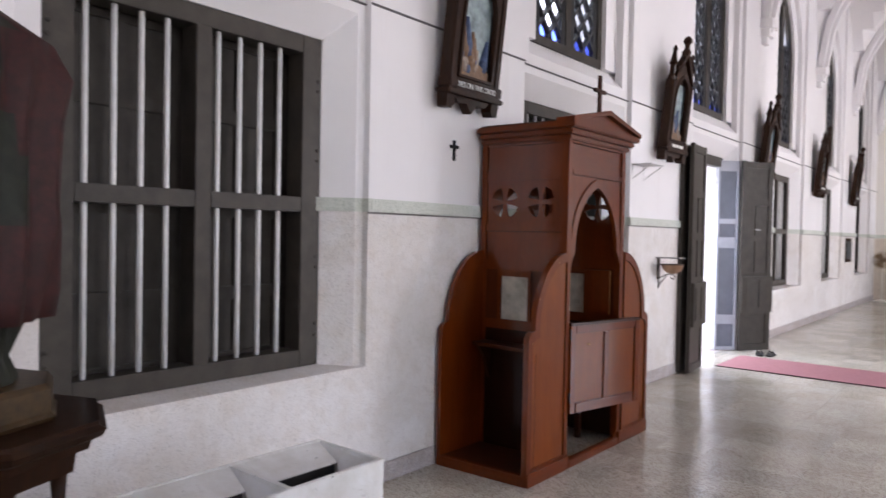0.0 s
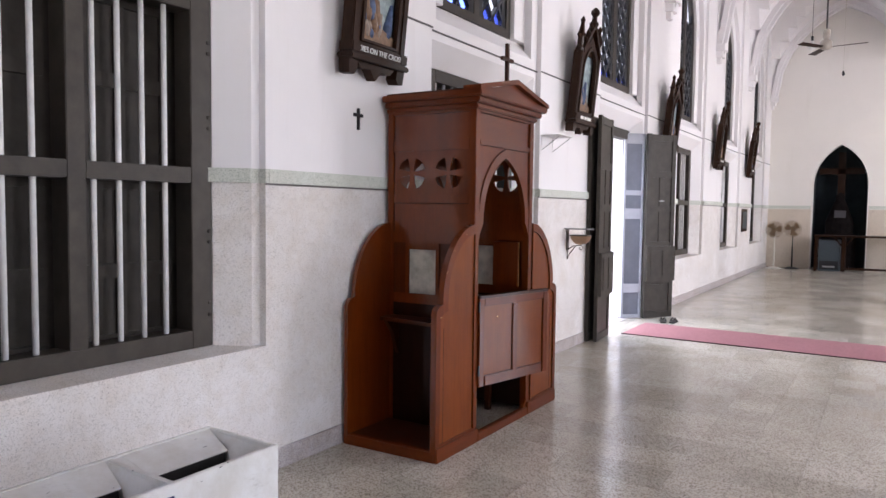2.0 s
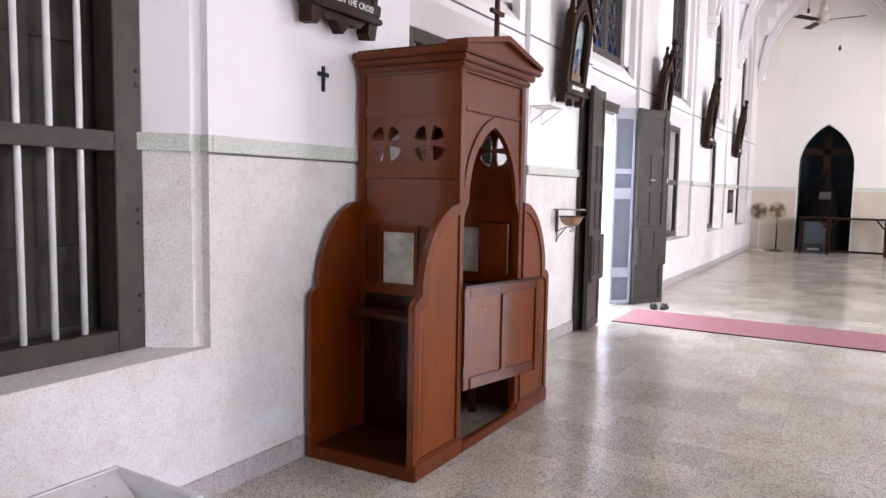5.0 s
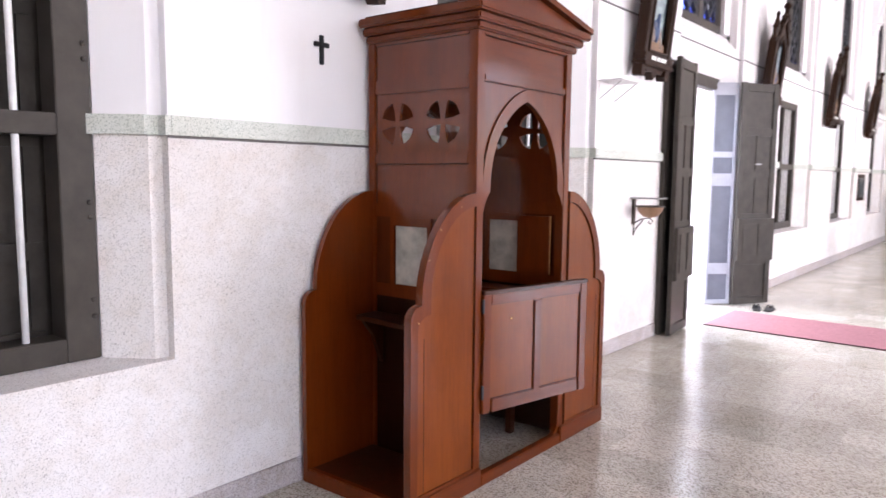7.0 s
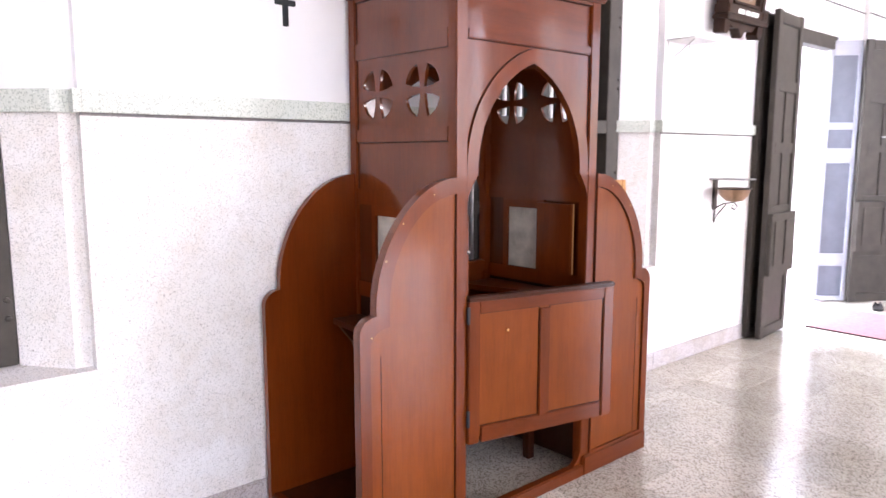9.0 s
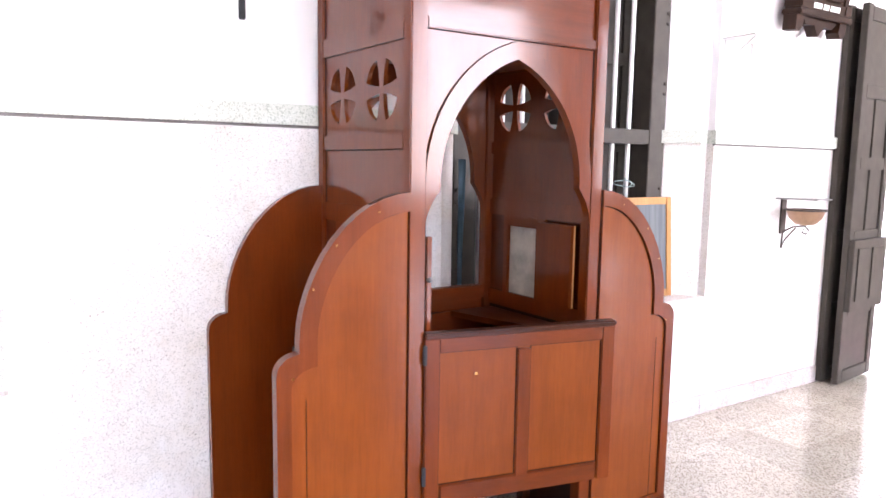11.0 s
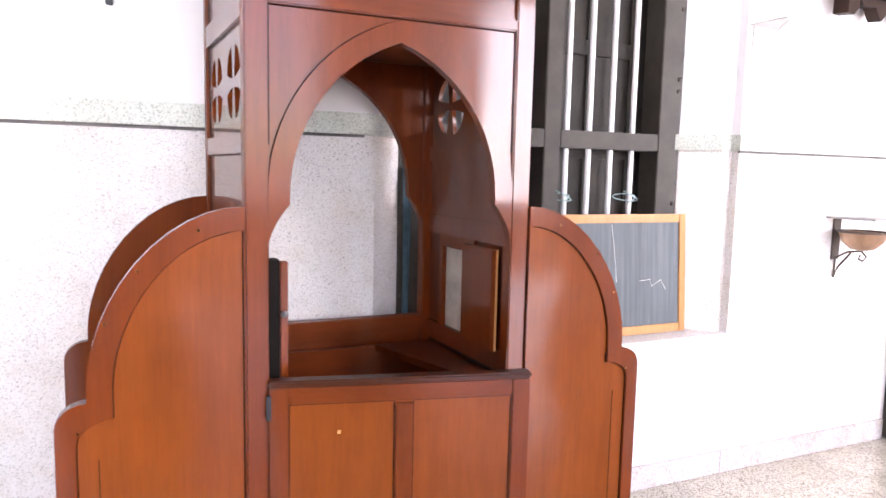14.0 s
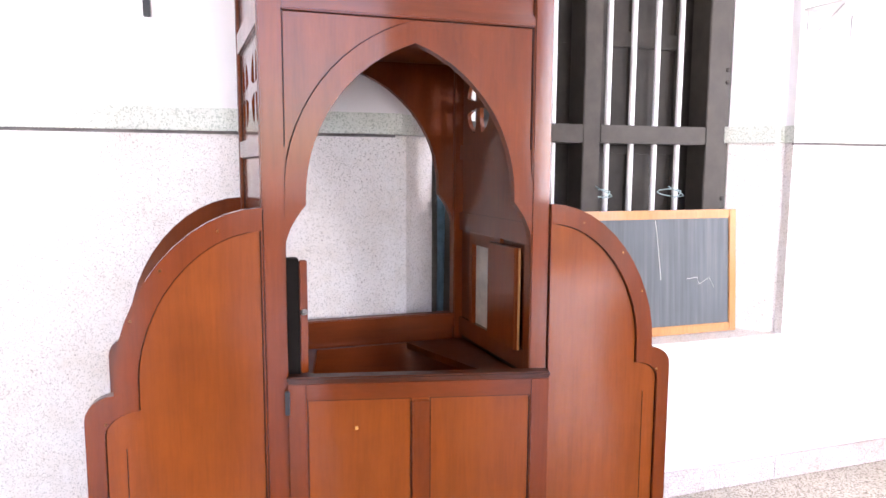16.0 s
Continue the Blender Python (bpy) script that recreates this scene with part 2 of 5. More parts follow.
def box(x0, x1, y0, y1, z0, z1, bm=None):
    bm = bm or bmesh.new()
    m = Matrix.LocRotScale(((x0 + x1) / 2, (y0 + y1) / 2, (z0 + z1) / 2), None, (abs(x1 - x0), abs(y1 - y0), abs(z1 - z0)))
    bmesh.ops.create_cube(bm, size=1, matrix=m)
    return bm


def prism(points, axis, a, b, bm=None):
    """A polygon of two coordinates, pushed along axis 'x', 'y' or 'z' from a to b. The two are (y, z), (x, z) or (x, y)."""
    bm = bm or bmesh.new()
    def put(p, q):
        return {"x": (q, p[0], p[1]), "y": (p[0], q, p[1]), "z": (p[0], p[1], q)}[axis]
    lo, hi = [bm.verts.new(put(p, a)) for p in points], [bm.verts.new(put(p, b)) for p in points]
    bm.faces.new(lo)
    bm.faces.new(hi[::-1])
    for i in range(len(points)):
        k = (i + 1) % len(points)
        bm.faces.new((lo[i], hi[i], hi[k], lo[k]))
    return bm


def plate(name, outline, holes, axis, a, b, material, parent, label="", bevel=0.0):
    """A board with holes through it: outlines in (y, z) for axis 'x', in (x, z) for 'y', in (x, y) for 'z', from a to b."""
    cu = bpy.data.curves.new(name, "CURVE")
    cu.dimensions, cu.fill_mode, cu.extrude, cu.bevel_depth, cu.bevel_resolution = "2D", "BOTH", max(1e-4, abs(b - a) / 2 - bevel), bevel, 1
    cu.offset = -bevel
    for loop in [outline, *holes]:
        sp = cu.splines.new("POLY")
        sp.points.add(len(loop) - 1)
        for pt, (u, v) in zip(sp.points, loop):
            pt.co = (u, v, 0, 1)
        sp.use_cyclic_u = True
    tmp = bpy.data.objects.new(name, cu)
    mesh = bpy.data.meshes.new_from_object(tmp)
    mid = (a + b) / 2
    turn = {"x": Matrix(((0, 0, 1, mid), (1, 0, 0, 0), (0, 1, 0, 0), (0, 0, 0, 1))),
            "y": Matrix(((1, 0, 0, 0), (0, 0, -1, mid), (0, 1, 0, 0), (0, 0, 0, 1))),
            "z": Matrix.Translation((0, 0, mid))}[axis]
    mesh.transform(turn)
    bpy.data.objects.remove(tmp)
    bpy.data.curves.remove(cu)
    mesh.materials.clear()
    return link_mesh(name, mesh, material, parent, label)


def ring(outer, inner, axis, a, b):
    """A flat band between two outlines of the same number of points."""
    bm = bmesh.new()
    def put(p, q):
        return {"x": (q, p[0], p[1]), "y": (p[0], q, p[1]), "z": (p[0], p[1], q)}[axis]
    loops = [[bm.verts.new(put(p, q)) for p in line] for line, q in ((outer, a), (outer, b), (inner, b), (inner, a))]
    n = len(outer)
    for u, v in zip(loops, loops[1:] + loops[:1]):
        for i in range(n):
            k = (i + 1) % n
            bm.faces.new((u[i], u[k], v[k], v[i]))
    return bm


def tube(points, r, bm=None, sides=10, closed=False):
    """A round bar along a line of points."""
    bm = bm or bmesh.new()
    pts = [Vector(p) for p in points]
    rings = []
    for i, p in enumerate(pts):
        d = (pts[min(i + 1, len(pts) - 1)] - pts[max(i - 1, 0)]).normalized()
        u = d.cross(Vector((0, 0, 1)) if abs(d.z) < 0.9 else Vector((1, 0, 0))).normalized()
        w = d.cross(u)
        rr = r[i] if isinstance(r, (list, tuple)) else r
        rings.append([bm.verts.new(p + rr * (math.cos(6.2832 * k / sides) * u + math.sin(6.2832 * k / sides) * w)) for k in range(sides)])
    for a, b in zip(rings, rings[1:]):
        for k in range(sides):
            bm.faces.new((a[k], a[(k + 1) % sides], b[(k + 1) % sides], b[k]))
    bm.faces.new(rings[0])
    bm.faces.new(rings[-1][::-1])
    return bm


def lathe(profile, at, bm=None, sides=24, squash=1.0):
    """A turned form: (radius, height) pairs round an upright axis."""
    bm = bm or bmesh.new()
    rings = [[bm.verts.new((at[0] + r * math.cos(6.2832 * k / sides), at[1] + squash * r * math.sin(6.2832 * k / sides), at[2] + h)) for k in range(sides)] for r, h in profile]
    for a, b in zip(rings, rings[1:]):
        for k in range(sides):
            bm.faces.new((a[k], a[(k + 1) % sides], b[(k + 1) % sides], b[k]))
    bm.faces.new(rings[0])
    bm.faces.new(rings[-1][::-1])
    return bm


def pointed(c, half, spring, apex, n=10, down=None):
    """A pointed arch's line from its left foot over the apex to its right foot."""
    h = apex - spring
    R = (half * half + h * h) / (2 * half)
    top = math.asin(min(1, h / R))
    left = [(c - half + R - R * math.cos(top * i / n), spring + R * math.sin(top * i / n)) for i in range(n + 1)]
    right = [(2 * c - y, z) for y, z in left[:-1]][::-1]
    line = left + right
    return [(c - half, down)] + line + [(c + half, down)] if down is not None else line


# ---- structure: walls, floor, vault ----
W, BACK = -3.225, -3.85
PITCH, HALF = 3.675, 0.99
BAYS = [2.225 + PITCH * k for k in range(6)]
DOOR = BAYS[2]
FAR, NEAR, TOP = 22.6, -7.0, 7.8
SILL, HEAD, RAILZ = 0.755, 2.885, 1.72
FX = -3.42

wall_w = bmesh.new()
dado = thing("dado", (W, 8, 0), "speckled off-white granolithic lower wall", "wall", kind="structure")
edges = [NEAR] + [v for c in BAYS for v in (c - HALF, c + HALF)] + [FAR]
for a, b in zip(edges[0::2], edges[1::2]):
    box(BACK, W, a, b, RAILZ, TOP, wall_w)
    part("dado_panel", box(BACK, W, a, b, 0, RAILZ), DADO, dado)
for c in BAYS:
    z0 = 0 if c == DOOR else SILL
    if c != DOOR:
        part("sill_wall", box(BACK, W, c - HALF, c + HALF, 0, SILL - 0.02), DADO, dado)
        part("bay_sill", prism([(W - 0.002, SILL - 0.02), (W - 0.002, SILL), (FX, SILL + 0.015), (BACK, SILL + 0.015), (BACK, SILL - 0.02)], "y", c - HALF, c + HALF), DADO, dado)
    for s in (-1, 1):
        plan = [(W - 0.05, c + s * HALF), (W - 0.05, c + s * (HALF - 0.06)), (FX, c + s * 0.775), (BACK, c + s * 0.775), (BACK, c + s * HALF)]
        part("bay_jamb", prism(plan, "z", z0, RAILZ), DADO, dado)
        prism(plan, "z", RAILZ, HEAD, wall_w)
    prism([(W - 0.05, HEAD), (FX, 2.715), (BACK, 2.715), (BACK, 3.22), (FX, 3.22), (W - 0.05, 3.05)], "y", c - HALF, c + HALF, wall_w)
wall_west = part("wall_west", wall_w, WHITE)
tagged(wall_west, "white painted plaster side wall with deep window bays", "wall", kind="structure")
for c in BAYS:
    arch_o = pointed(c, 0.86, 4.75, 6.2, down=3.05)
    arch_i = pointed(c, 0.64, 4.75, 5.85, down=3.22)
    notch = [(c - HALF, 3.05)] + arch_o + [(c + HALF, 3.05), (c + HALF, TOP), (c - HALF, TOP)]
    plate("window_surround", notch, [], "x", W - 0.05, W - 0.13, WHITE, wall_west)
    notch = [(c - HALF, 3.22)] + arch_i + [(c + HALF, 3.22), (c + HALF, TOP), (c - HALF, TOP)]
    plate("window_reveal", notch, [], "x", W - 0.13, BACK, WHITE, wall_west)

JOINT = plain("dirty_joint", (0.16, 0.145, 0.14), 0.9, vary=0.4, scale=6)
dado_rail = thing("dado_rail", (W, 8, 1.685), "green-grey terrazzo dado rail", "dado rail", kind="structure")
base = thing("baseboard", (W, 8, 0), "grey speckled terrazzo skirting", "skirting", kind="structure")
for a, b in zip(edges[0::2], edges[1::2]):
    part("rail_length", box(W - 0.01, W + 0.028, a, b, 1.696, 1.776), RAIL, dado_rail, bevel=0.004)
    # Thin dark grey strip along the foot of each rail length.
    part("dirty_joint", box(W - 0.01, W + 0.004, a, b, 1.685, 1.696), JOINT, dado_rail, "dark line under the rail")
    part("skirting_length", box(W - 0.01, W + 0.012, a, b, 0, 0.125), BASE, base, bevel=0.004)
for c in BAYS:
    for s in (-1, 1):
        line = [(W + 0.028, c + s * HALF), (W + 0.028, c + s * (HALF - 0.025)), (W - 0.03, c + s * (HALF - 0.025)), (W - 0.03, c + s * (HALF - 0.085)),
                (FX, c + s * 0.748), (FX - 0.02, c + s * 0.79), (W - 0.07, c + s * HALF)]
        part("rail_return", prism(line, "z", 1.696, 1.776), RAIL, dado_rail)
    if c != DOOR:
        part("skirting_length", box(W - 0.01, W + 0.012, c - HALF, c + HALF, 0, 0.125), BASE, base, bevel=0.004)

# thin cable run above the bays
cable = bmesh.new()
for a, b in zip(edges[0::2], edges[1::2]):
    box(W, W + 0.012, a, b, 2.945, 2.956, cable)
for c in BAYS:
    box(W - 0.05, W - 0.038, c - HALF, c + HALF, 2.945, 2.956, cable)
tagged(part("wall_cable", cable, plain("grey_cable", (0.12, 0.11, 0.11), 0.7)), "thin grey cable clipped along the wall", "cable", kind="structure")

# far wall with a pointed niche
NX, NH = -1.42, 0.665
nich = pointed(NX, NH, 2.35, 3.47, down=0.0)
far_bm = [(-4.2, 0), *nich, (NAVE_E, 0), (NAVE_E, 9.0), (-4.2, 9.0)]
far_wall = plate("wall_north", far_bm, [], "y", FAR, FAR + 0.3, CREAM, None)
tagged(far_wall, "cream painted end wall with a pointed niche", "wall", kind="structure")
low = bmesh.new()
box(W, NX - NH - 0.03, FAR - 0.006, FAR + 0.1, 0, 1.675, low)
box(NX + NH + 0.03, NAVE_E, FAR - 0.006, FAR + 0.1, 0, 1.675, low)
tagged(part("dado_north", low, FAR_DADO), "beige speckled lower end wall", "wall", kind="structure")
low = bmesh.new()
box(W, NX - NH - 0.03, FAR - 0.03, FAR + 0.1, 1.685, 1.775, low)
box(NX + NH + 0.03, NAVE_E, FAR - 0.03, FAR + 0.1, 1.685, 1.775, low)
tagged(part("dado_rail_north", low, RAIL), "green-grey terrazzo dado rail of the end wall", "dado rail", kind="structure")
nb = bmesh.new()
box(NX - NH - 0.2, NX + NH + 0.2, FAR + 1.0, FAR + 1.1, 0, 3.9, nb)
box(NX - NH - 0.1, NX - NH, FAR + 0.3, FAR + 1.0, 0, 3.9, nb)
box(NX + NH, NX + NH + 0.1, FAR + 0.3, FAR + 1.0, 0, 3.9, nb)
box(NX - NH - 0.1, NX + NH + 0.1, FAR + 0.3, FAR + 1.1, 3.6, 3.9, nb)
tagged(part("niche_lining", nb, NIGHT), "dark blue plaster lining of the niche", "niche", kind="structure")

# other closing walls and the nave roof
east = bmesh.new()
spans = [NEAR] + [v for yy, _ in NAVE_WINDOWS for v in (yy - 1.6, yy + 1.6)] + [FAR]
for a, b in zip(spans[0::2], spans[1::2]):
    box(NAVE_E, NAVE_E + 0.5, a, b, 0, 9, east)
for yy, _ in NAVE_WINDOWS:
    box(NAVE_E, NAVE_E + 0.5, yy - 1.6, yy + 1.6, 0, 0.9, east)
    box(NAVE_E, NAVE_E + 0.5, yy - 1.6, yy + 1.6, 5.2, 9, east)
tagged(part("wall_east", east, WHITE), "white painted nave wall with tall openings", "wall", kind="structure")
south = bmesh.new()
box(BACK, -1.0, NEAR - 0.4, NEAR, 0, 9, south)
box(3.0, NAVE_E, NEAR - 0.4, NEAR, 0, 9, south)
box(-1.0, 3.0, NEAR - 0.4, NEAR, 4.2, 9, south)
tagged(part("wall_south", south, WHITE), "unseen white rear wall with an added wide opening", "wall", kind="structure")
tagged(part("nave_ceiling", box(0.75, NAVE_E + 0.5, NEAR - 0.4, FAR + 0.3, 9.0, 9.2), CREAM), "plain cream nave ceiling", "ceiling", kind="structure")
# Unseen wall, brought down this low to keep nave light off the vault.
tagged(part("arcade_wall", box(0.355, 0.75, NEAR, FAR, 5.6, 9.0), WHITE), "unseen white wall above the arcade, lowered to shade the vault", "wall", kind="structure")

# groin vault over the aisle
vault = bmesh.new()
SPRING = 4.85
cx, hw = (W + 0.35) / 2, (0.35 - W) / 2


def rise(u, half, h):
    R = (half * half + h * h) / (2 * half)
    d = R - half + abs(u)
    return math.sqrt(max(0, R * R - d * d))


for k in range(-3, 6):
    y0 = 2.225 + PITCH * (k - 0.5)
    n = 16
    grid = []
    for i in range(n + 1):
        u = -hw + 2 * hw * i / n
        row = []
        for j in range(n + 1):
            v = -PITCH / 2 + PITCH * j / n
            z = SPRING + max(rise(u, hw, 2.5), rise(v, PITCH / 2, 2.5))
            row.append(vault.verts.new((cx + u, y0 + PITCH / 2 + v, z)))
        grid.append(row)
    for i in range(n):
        for j in range(n):
            vault.faces.new((grid[i][j], grid[i + 1][j], grid[i + 1][j + 1], grid[i][j + 1]))
for k in range(-2, 7):
    y = 2.225 + PITCH * (k - 0.5)
    arc = [(cx - hw + 2 * hw * i / 24, SPRING + rise(-hw + 2 * hw * i / 24, hw, 2.5)) for i in range(25)]
    inner = [(cx + (x - cx) * 0.95, z - 0.12) for x, z in arc]
    prism(arc + inner[::-1], "y", y - 0.14, y + 0.14, vault)
    inner = [(cx + (x - cx) * 0.92, z - 0.2) for x, z in arc]
    prism(arc + inner[::-1], "y", y - 0.06, y + 0.06, vault)
tagged(part("ceiling", vault, WHITE), "white plaster groin vault with transverse ribs", "ceiling", kind="structure")

for k in range(-1, 7):
    y = 2.225 + PITCH * (k - 0.5)
    if y < FAR - 0.5:
        col = thing("column", (0.47, y, 0), "white painted round stone column on a grey plinth", "column", "arcade columns", "structure")
        part("shaft", lathe([(0.3, 0.5), (0.3, 4.4)], (0.47, y, 0), sides=32), WHITE, col, smooth=True)
        part("capital", lathe([(0.3, 4.4), (0.34, 4.44), (0.32, 4.5), (0.45, 4.72), (0.47, 4.85), (0.47, 7.0)], (0.47, y, 0), sides=8), WHITE, col)
        part("plinth", lathe([(0.42, 0), (0.42, 0.32), (0.36, 0.4), (0.31, 0.5)], (0.47, y, 0), sides=16), RAIL, col)
for k in range(1, 7):
    y = 2.225 + PITCH * (k - 0.5)
    cb = thing("wall_corbel", (W, y, 4.55), "white plaster corbel under a vault rib", "corbel", "vault corbels", "structure")
    bm = bmesh.new()
    yy = min(y, FAR - 0.17)
    for z0, z1, r in ((4.5, 4.6, 0.08), (4.6, 4.72, 0.13), (4.72, 4.86, 0.18)):
        prism([(W - 0.01, yy - r), (W + r * 0.9, yy - r * 0.8), (W + r * 1.1, yy), (W + r * 0.9, yy + r * 0.8), (W - 0.01, yy + r)], "z", z0, z1 - 0.002, bm)
    part("moulding", bm, WHITE, cb, bevel=0.012)
    if y < FAR - 0.5:
        part("wall_shaft", box(W - 0.01, W + 0.035, y - 0.14, y + 0.14, 4.86, 7.3), WHITE, cb)

tagged(part("floor", box(BACK - 0.2, NAVE_E + 0.5, NEAR - 0.4, FAR + 1.1, -0.2, -0.006), GROUT), "polished terrazzo tile floor", "floor", kind="structure")
ground = bmesh.new()
box(-400, 400, -400, 400, -0.5, -0.25, ground)
tagged(part("ground", ground, EARTH), "pale paved courtyard outside the door", "ground", kind="structure")

# Emission on an added sheet stands in for the bright outdoors.
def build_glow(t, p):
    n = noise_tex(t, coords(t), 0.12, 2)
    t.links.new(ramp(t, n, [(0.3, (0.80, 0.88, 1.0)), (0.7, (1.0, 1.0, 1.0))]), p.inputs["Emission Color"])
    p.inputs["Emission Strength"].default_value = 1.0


tagged(part("backdrop", box(-14.1, -14.0, -30, 60, -0.25, 22), mat("daylight_glow", build_glow)), "glowing sheet standing in for daylight outside the windows", "backdrop", kind="structure")


# ---- windows ----
def barred_window(c):
    win = thing("window", (FX, c, SILL), "taupe wooden window with white iron bars and closed shutters", "window", "barred windows", "structure")
    y0, y1, z0, z1 = c - 0.772, c + 0.772, 0.772, 2.713
    for name, a in (("stile", (y0, y0 + 0.135, z0, z1)), ("stile", (y1 - 0.135, y1, z0, z1)), ("mullion", (c - 0.045, c + 0.045, z0 + 0.1, z1 - 0.1)),
                    ("bottom_rail", (y0 + 0.135, y1 - 0.135, z0, z0 + 0.1)), ("top_rail", (y0 + 0.135, y1 - 0.135, z1 - 0.1, z1))):
        part(name, box(FX - 0.14, FX, *a), FRAME, win, bevel=0.004)
    for a, b in ((y0 + 0.135, c - 0.045), (c + 0.045, y1 - 0.135)):
        part("transom", box(FX - 0.14, FX - 0.001, a, b, 1.685, 1.77), FRAME, win, bevel=0.004)
        for k in range(4):
            y = a + (b - a) * (0.105 + 0.223 * k)
            part("bar", tube([(FX - 0.045, y, z0 + 0.08), (FX - 0.045, y, z1 - 0.08)], 0.0142), BAR, win, "white painted iron bar", smooth=True)
        sh = part("shutter", box(FX - 0.24, FX - 0.2, max(a - 0.11, y0) if a < c - 0.5 else a - 0.04, min(b + 0.11, y1) if b > c + 0.5 else b + 0.04, z0 - 0.01, z1 + 0.02), SHUTTER, win, "dark panelled shutter")
        for z in (z0 + 0.04, 1.18, 1.64, 2.16, 2.58):
            part("ledge", box(FX - 0.2, FX - 0.178, a, b, z, z + 0.075), SHUTTER, sh, bevel=0.004)
        for y in (a, (a + b) / 2 - 0.03, b - 0.06):
            part("muntin", box(FX - 0.2, FX - 0.184, y, y + 0.06, z0 + 0.04, z1 - 0.06), SHUTTER, sh)
    for z in (0.95, 1.02, 1.36, 1.42, 1.99, 2.05, 2.4, 2.46):
        for y in (y0 + 0.022, y1 - 0.022):
            part("bolt", lathe([(0.012, 0), (0.011, 0.006), (0.004, 0.009)], (0, 0, 0), sides=8), FRAME, win).matrix_basis = Matrix.Translation((FX, y, z)) @ pose(0, 0, 0, 0, 90, 0)
    return win


for c in BAYS:
    if c != DOOR:
        barred_window(c)


def lancet(c):
    win = thing("lancet_window", (FX, c, 3.2), "dark framed lancet window with diamond leaded glass", "window", "lancet windows", "structure")
    x = -3.40
    out, inn = pointed(c, 0.64, 4.75, 5.85, down=3.22), pointed(c, 0.56, 4.75, 5.72, down=3.3)
    plate("window_frame", out, [inn], "x", x - 0.08, x, FRAME, win)
    part("mullion", box(x - 0.07, x - 0.005, c - 0.045, c + 0.045, 3.3, 5.6), FRAME, win)
    lead = bmesh.new()
    for k in range(-6, 26):
        for s in (-1, 1):
            z = 3.3 + 0.25 * k
            a, b = [c - 0.56, z], [c + 0.56, z + 1.35]
            lo, hi = max(0, (3.3 - a[1]) / 1.35), min(1, (4.95 - a[1]) / 1.35)
            if hi - lo > 0.05:
                p, q = (c + s * (-0.56 + 1.12 * lo), z + 1.35 * lo), (c + s * (-0.56 + 1.12 * hi), z + 1.35 * hi)
                w = 0.022
                prism([(p[0], p[1] - w), (q[0], q[1] - w), (q[0], q[1] + w), (p[0], p[1] + w)], "x", x - 0.055, x - 0.012, lead)
    for y in (-0.56, -0.115, 0.045, 0.49):
        box(x - 0.054, x - 0.013, c + y, c + y + 0.07, 3.3, 5.4, lead)
    part("leading", lead, BLACK, win, "black lead strips")
    pane = part("pane", box(x - 0.062, x - 0.056, c - 0.57, c + 0.57, 3.42, 5.6), GLASS, win, "clear leaded glass")
    pane.visible_shadow = False
    pane = part("pane", box(x - 0.062, x - 0.056, c - 0.57, c + 0.57, 3.29, 3.418), BLUEGLASS, win, "blue glass border")
    pane.visible_shadow = False


for c in BAYS:
    lancet(c)

# ---- side door ----
dr = thing("door_frame", (FX, DOOR, 0), "taupe wooden frame of the open side door", "door frame", kind="structure")
part("jamb", box(FX - 0.12, FX + 0.0, DOOR - 0.775, DOOR - 0.685, 0, 2.713), FRAME, dr, bevel=0.004)
part("jamb", box(FX - 0.08, FX + 0.0, DOOR + 0.735, DOOR + 0.775, 0, 2.713), SKYBLUE, dr, bevel=0.004)
part("lintel", box(FX - 0.12, FX, DOOR - 0.685, DOOR + 0.735, 2.585, 2.713), FRAME, dr, bevel=0.004)
tagged(part("threshold", box(BACK - 0.5, FX + 0.05, DOOR - 0.78, DOOR + 0.78, -0.2, 0.004), BASE), "worn stone door threshold", "threshold", kind="structure")


def door_leaf(p, q, label, material, boxed, top=2.675, field=None, rails=None, latch=False):
    """A panelled leaf standing upright from p to q, seen from the side to the right of that line."""
    p, q = Vector((*p, 0)), Vector((*q, 0))
    d = q - p
    w = d.length
    root = thing("door_leaf", (p.x, p.y, 0.012), label, "door", "folding door leaves")
    m = Matrix.Translation(p) @ Matrix.Rotation(math.atan2(d.y, d.x), 4, "Z")

    def add(name, *a, mt=material, bev=0.004, lab=""):
        bm = box(*a)
        bmesh.ops.transform(bm, matrix=m, verts=bm.verts)
        return part(name, bm, mt, root, lab, bevel=bev)

    st = 0.036 if field else 0.075
    for a in (0, w - st):
        add("stile", a, a + st, -0.022, 0.022, 0.012, top)
    zs = rails or [(z, z + 0.09) for z in (0.012, 0.5, 1.03, 1.55, 2.05, top - 0.1)]
    for z, z1 in zs:
        add("rail", st, w - st, -0.021, 0.021, z, z1)
    for (_, z0), (z1, _) in zip(zs, zs[1:]):
        add("panel", st, w - st, -0.008, 0.008, z0, z1, mt=field or material)
    if not field:
        add("muntin", w / 2 - 0.03, w / 2 + 0.03, -0.018, 0.018, 1.12, 2.05)
    if latch:
        add("latch", w * 0.42, w * 0.6, -0.03, -0.022, 1.705, 1.722, mt=STEEL, lab="grey worn latch")
    if boxed:
        f = add("box_panel", 0.0, w, -0.06, -0.024, 0.55, 1.06)
        for a, b in ((0.06, w / 2 - 0.02), (w / 2 + 0.02, w - 0.06)):
            bm = box(a, b, -0.07, -0.061, 0.62, 1.0)
            bmesh.ops.transform(bm, matrix=m, verts=bm.verts)
            part("raised_field", bm, material, f, bevel=0.003)
    return root


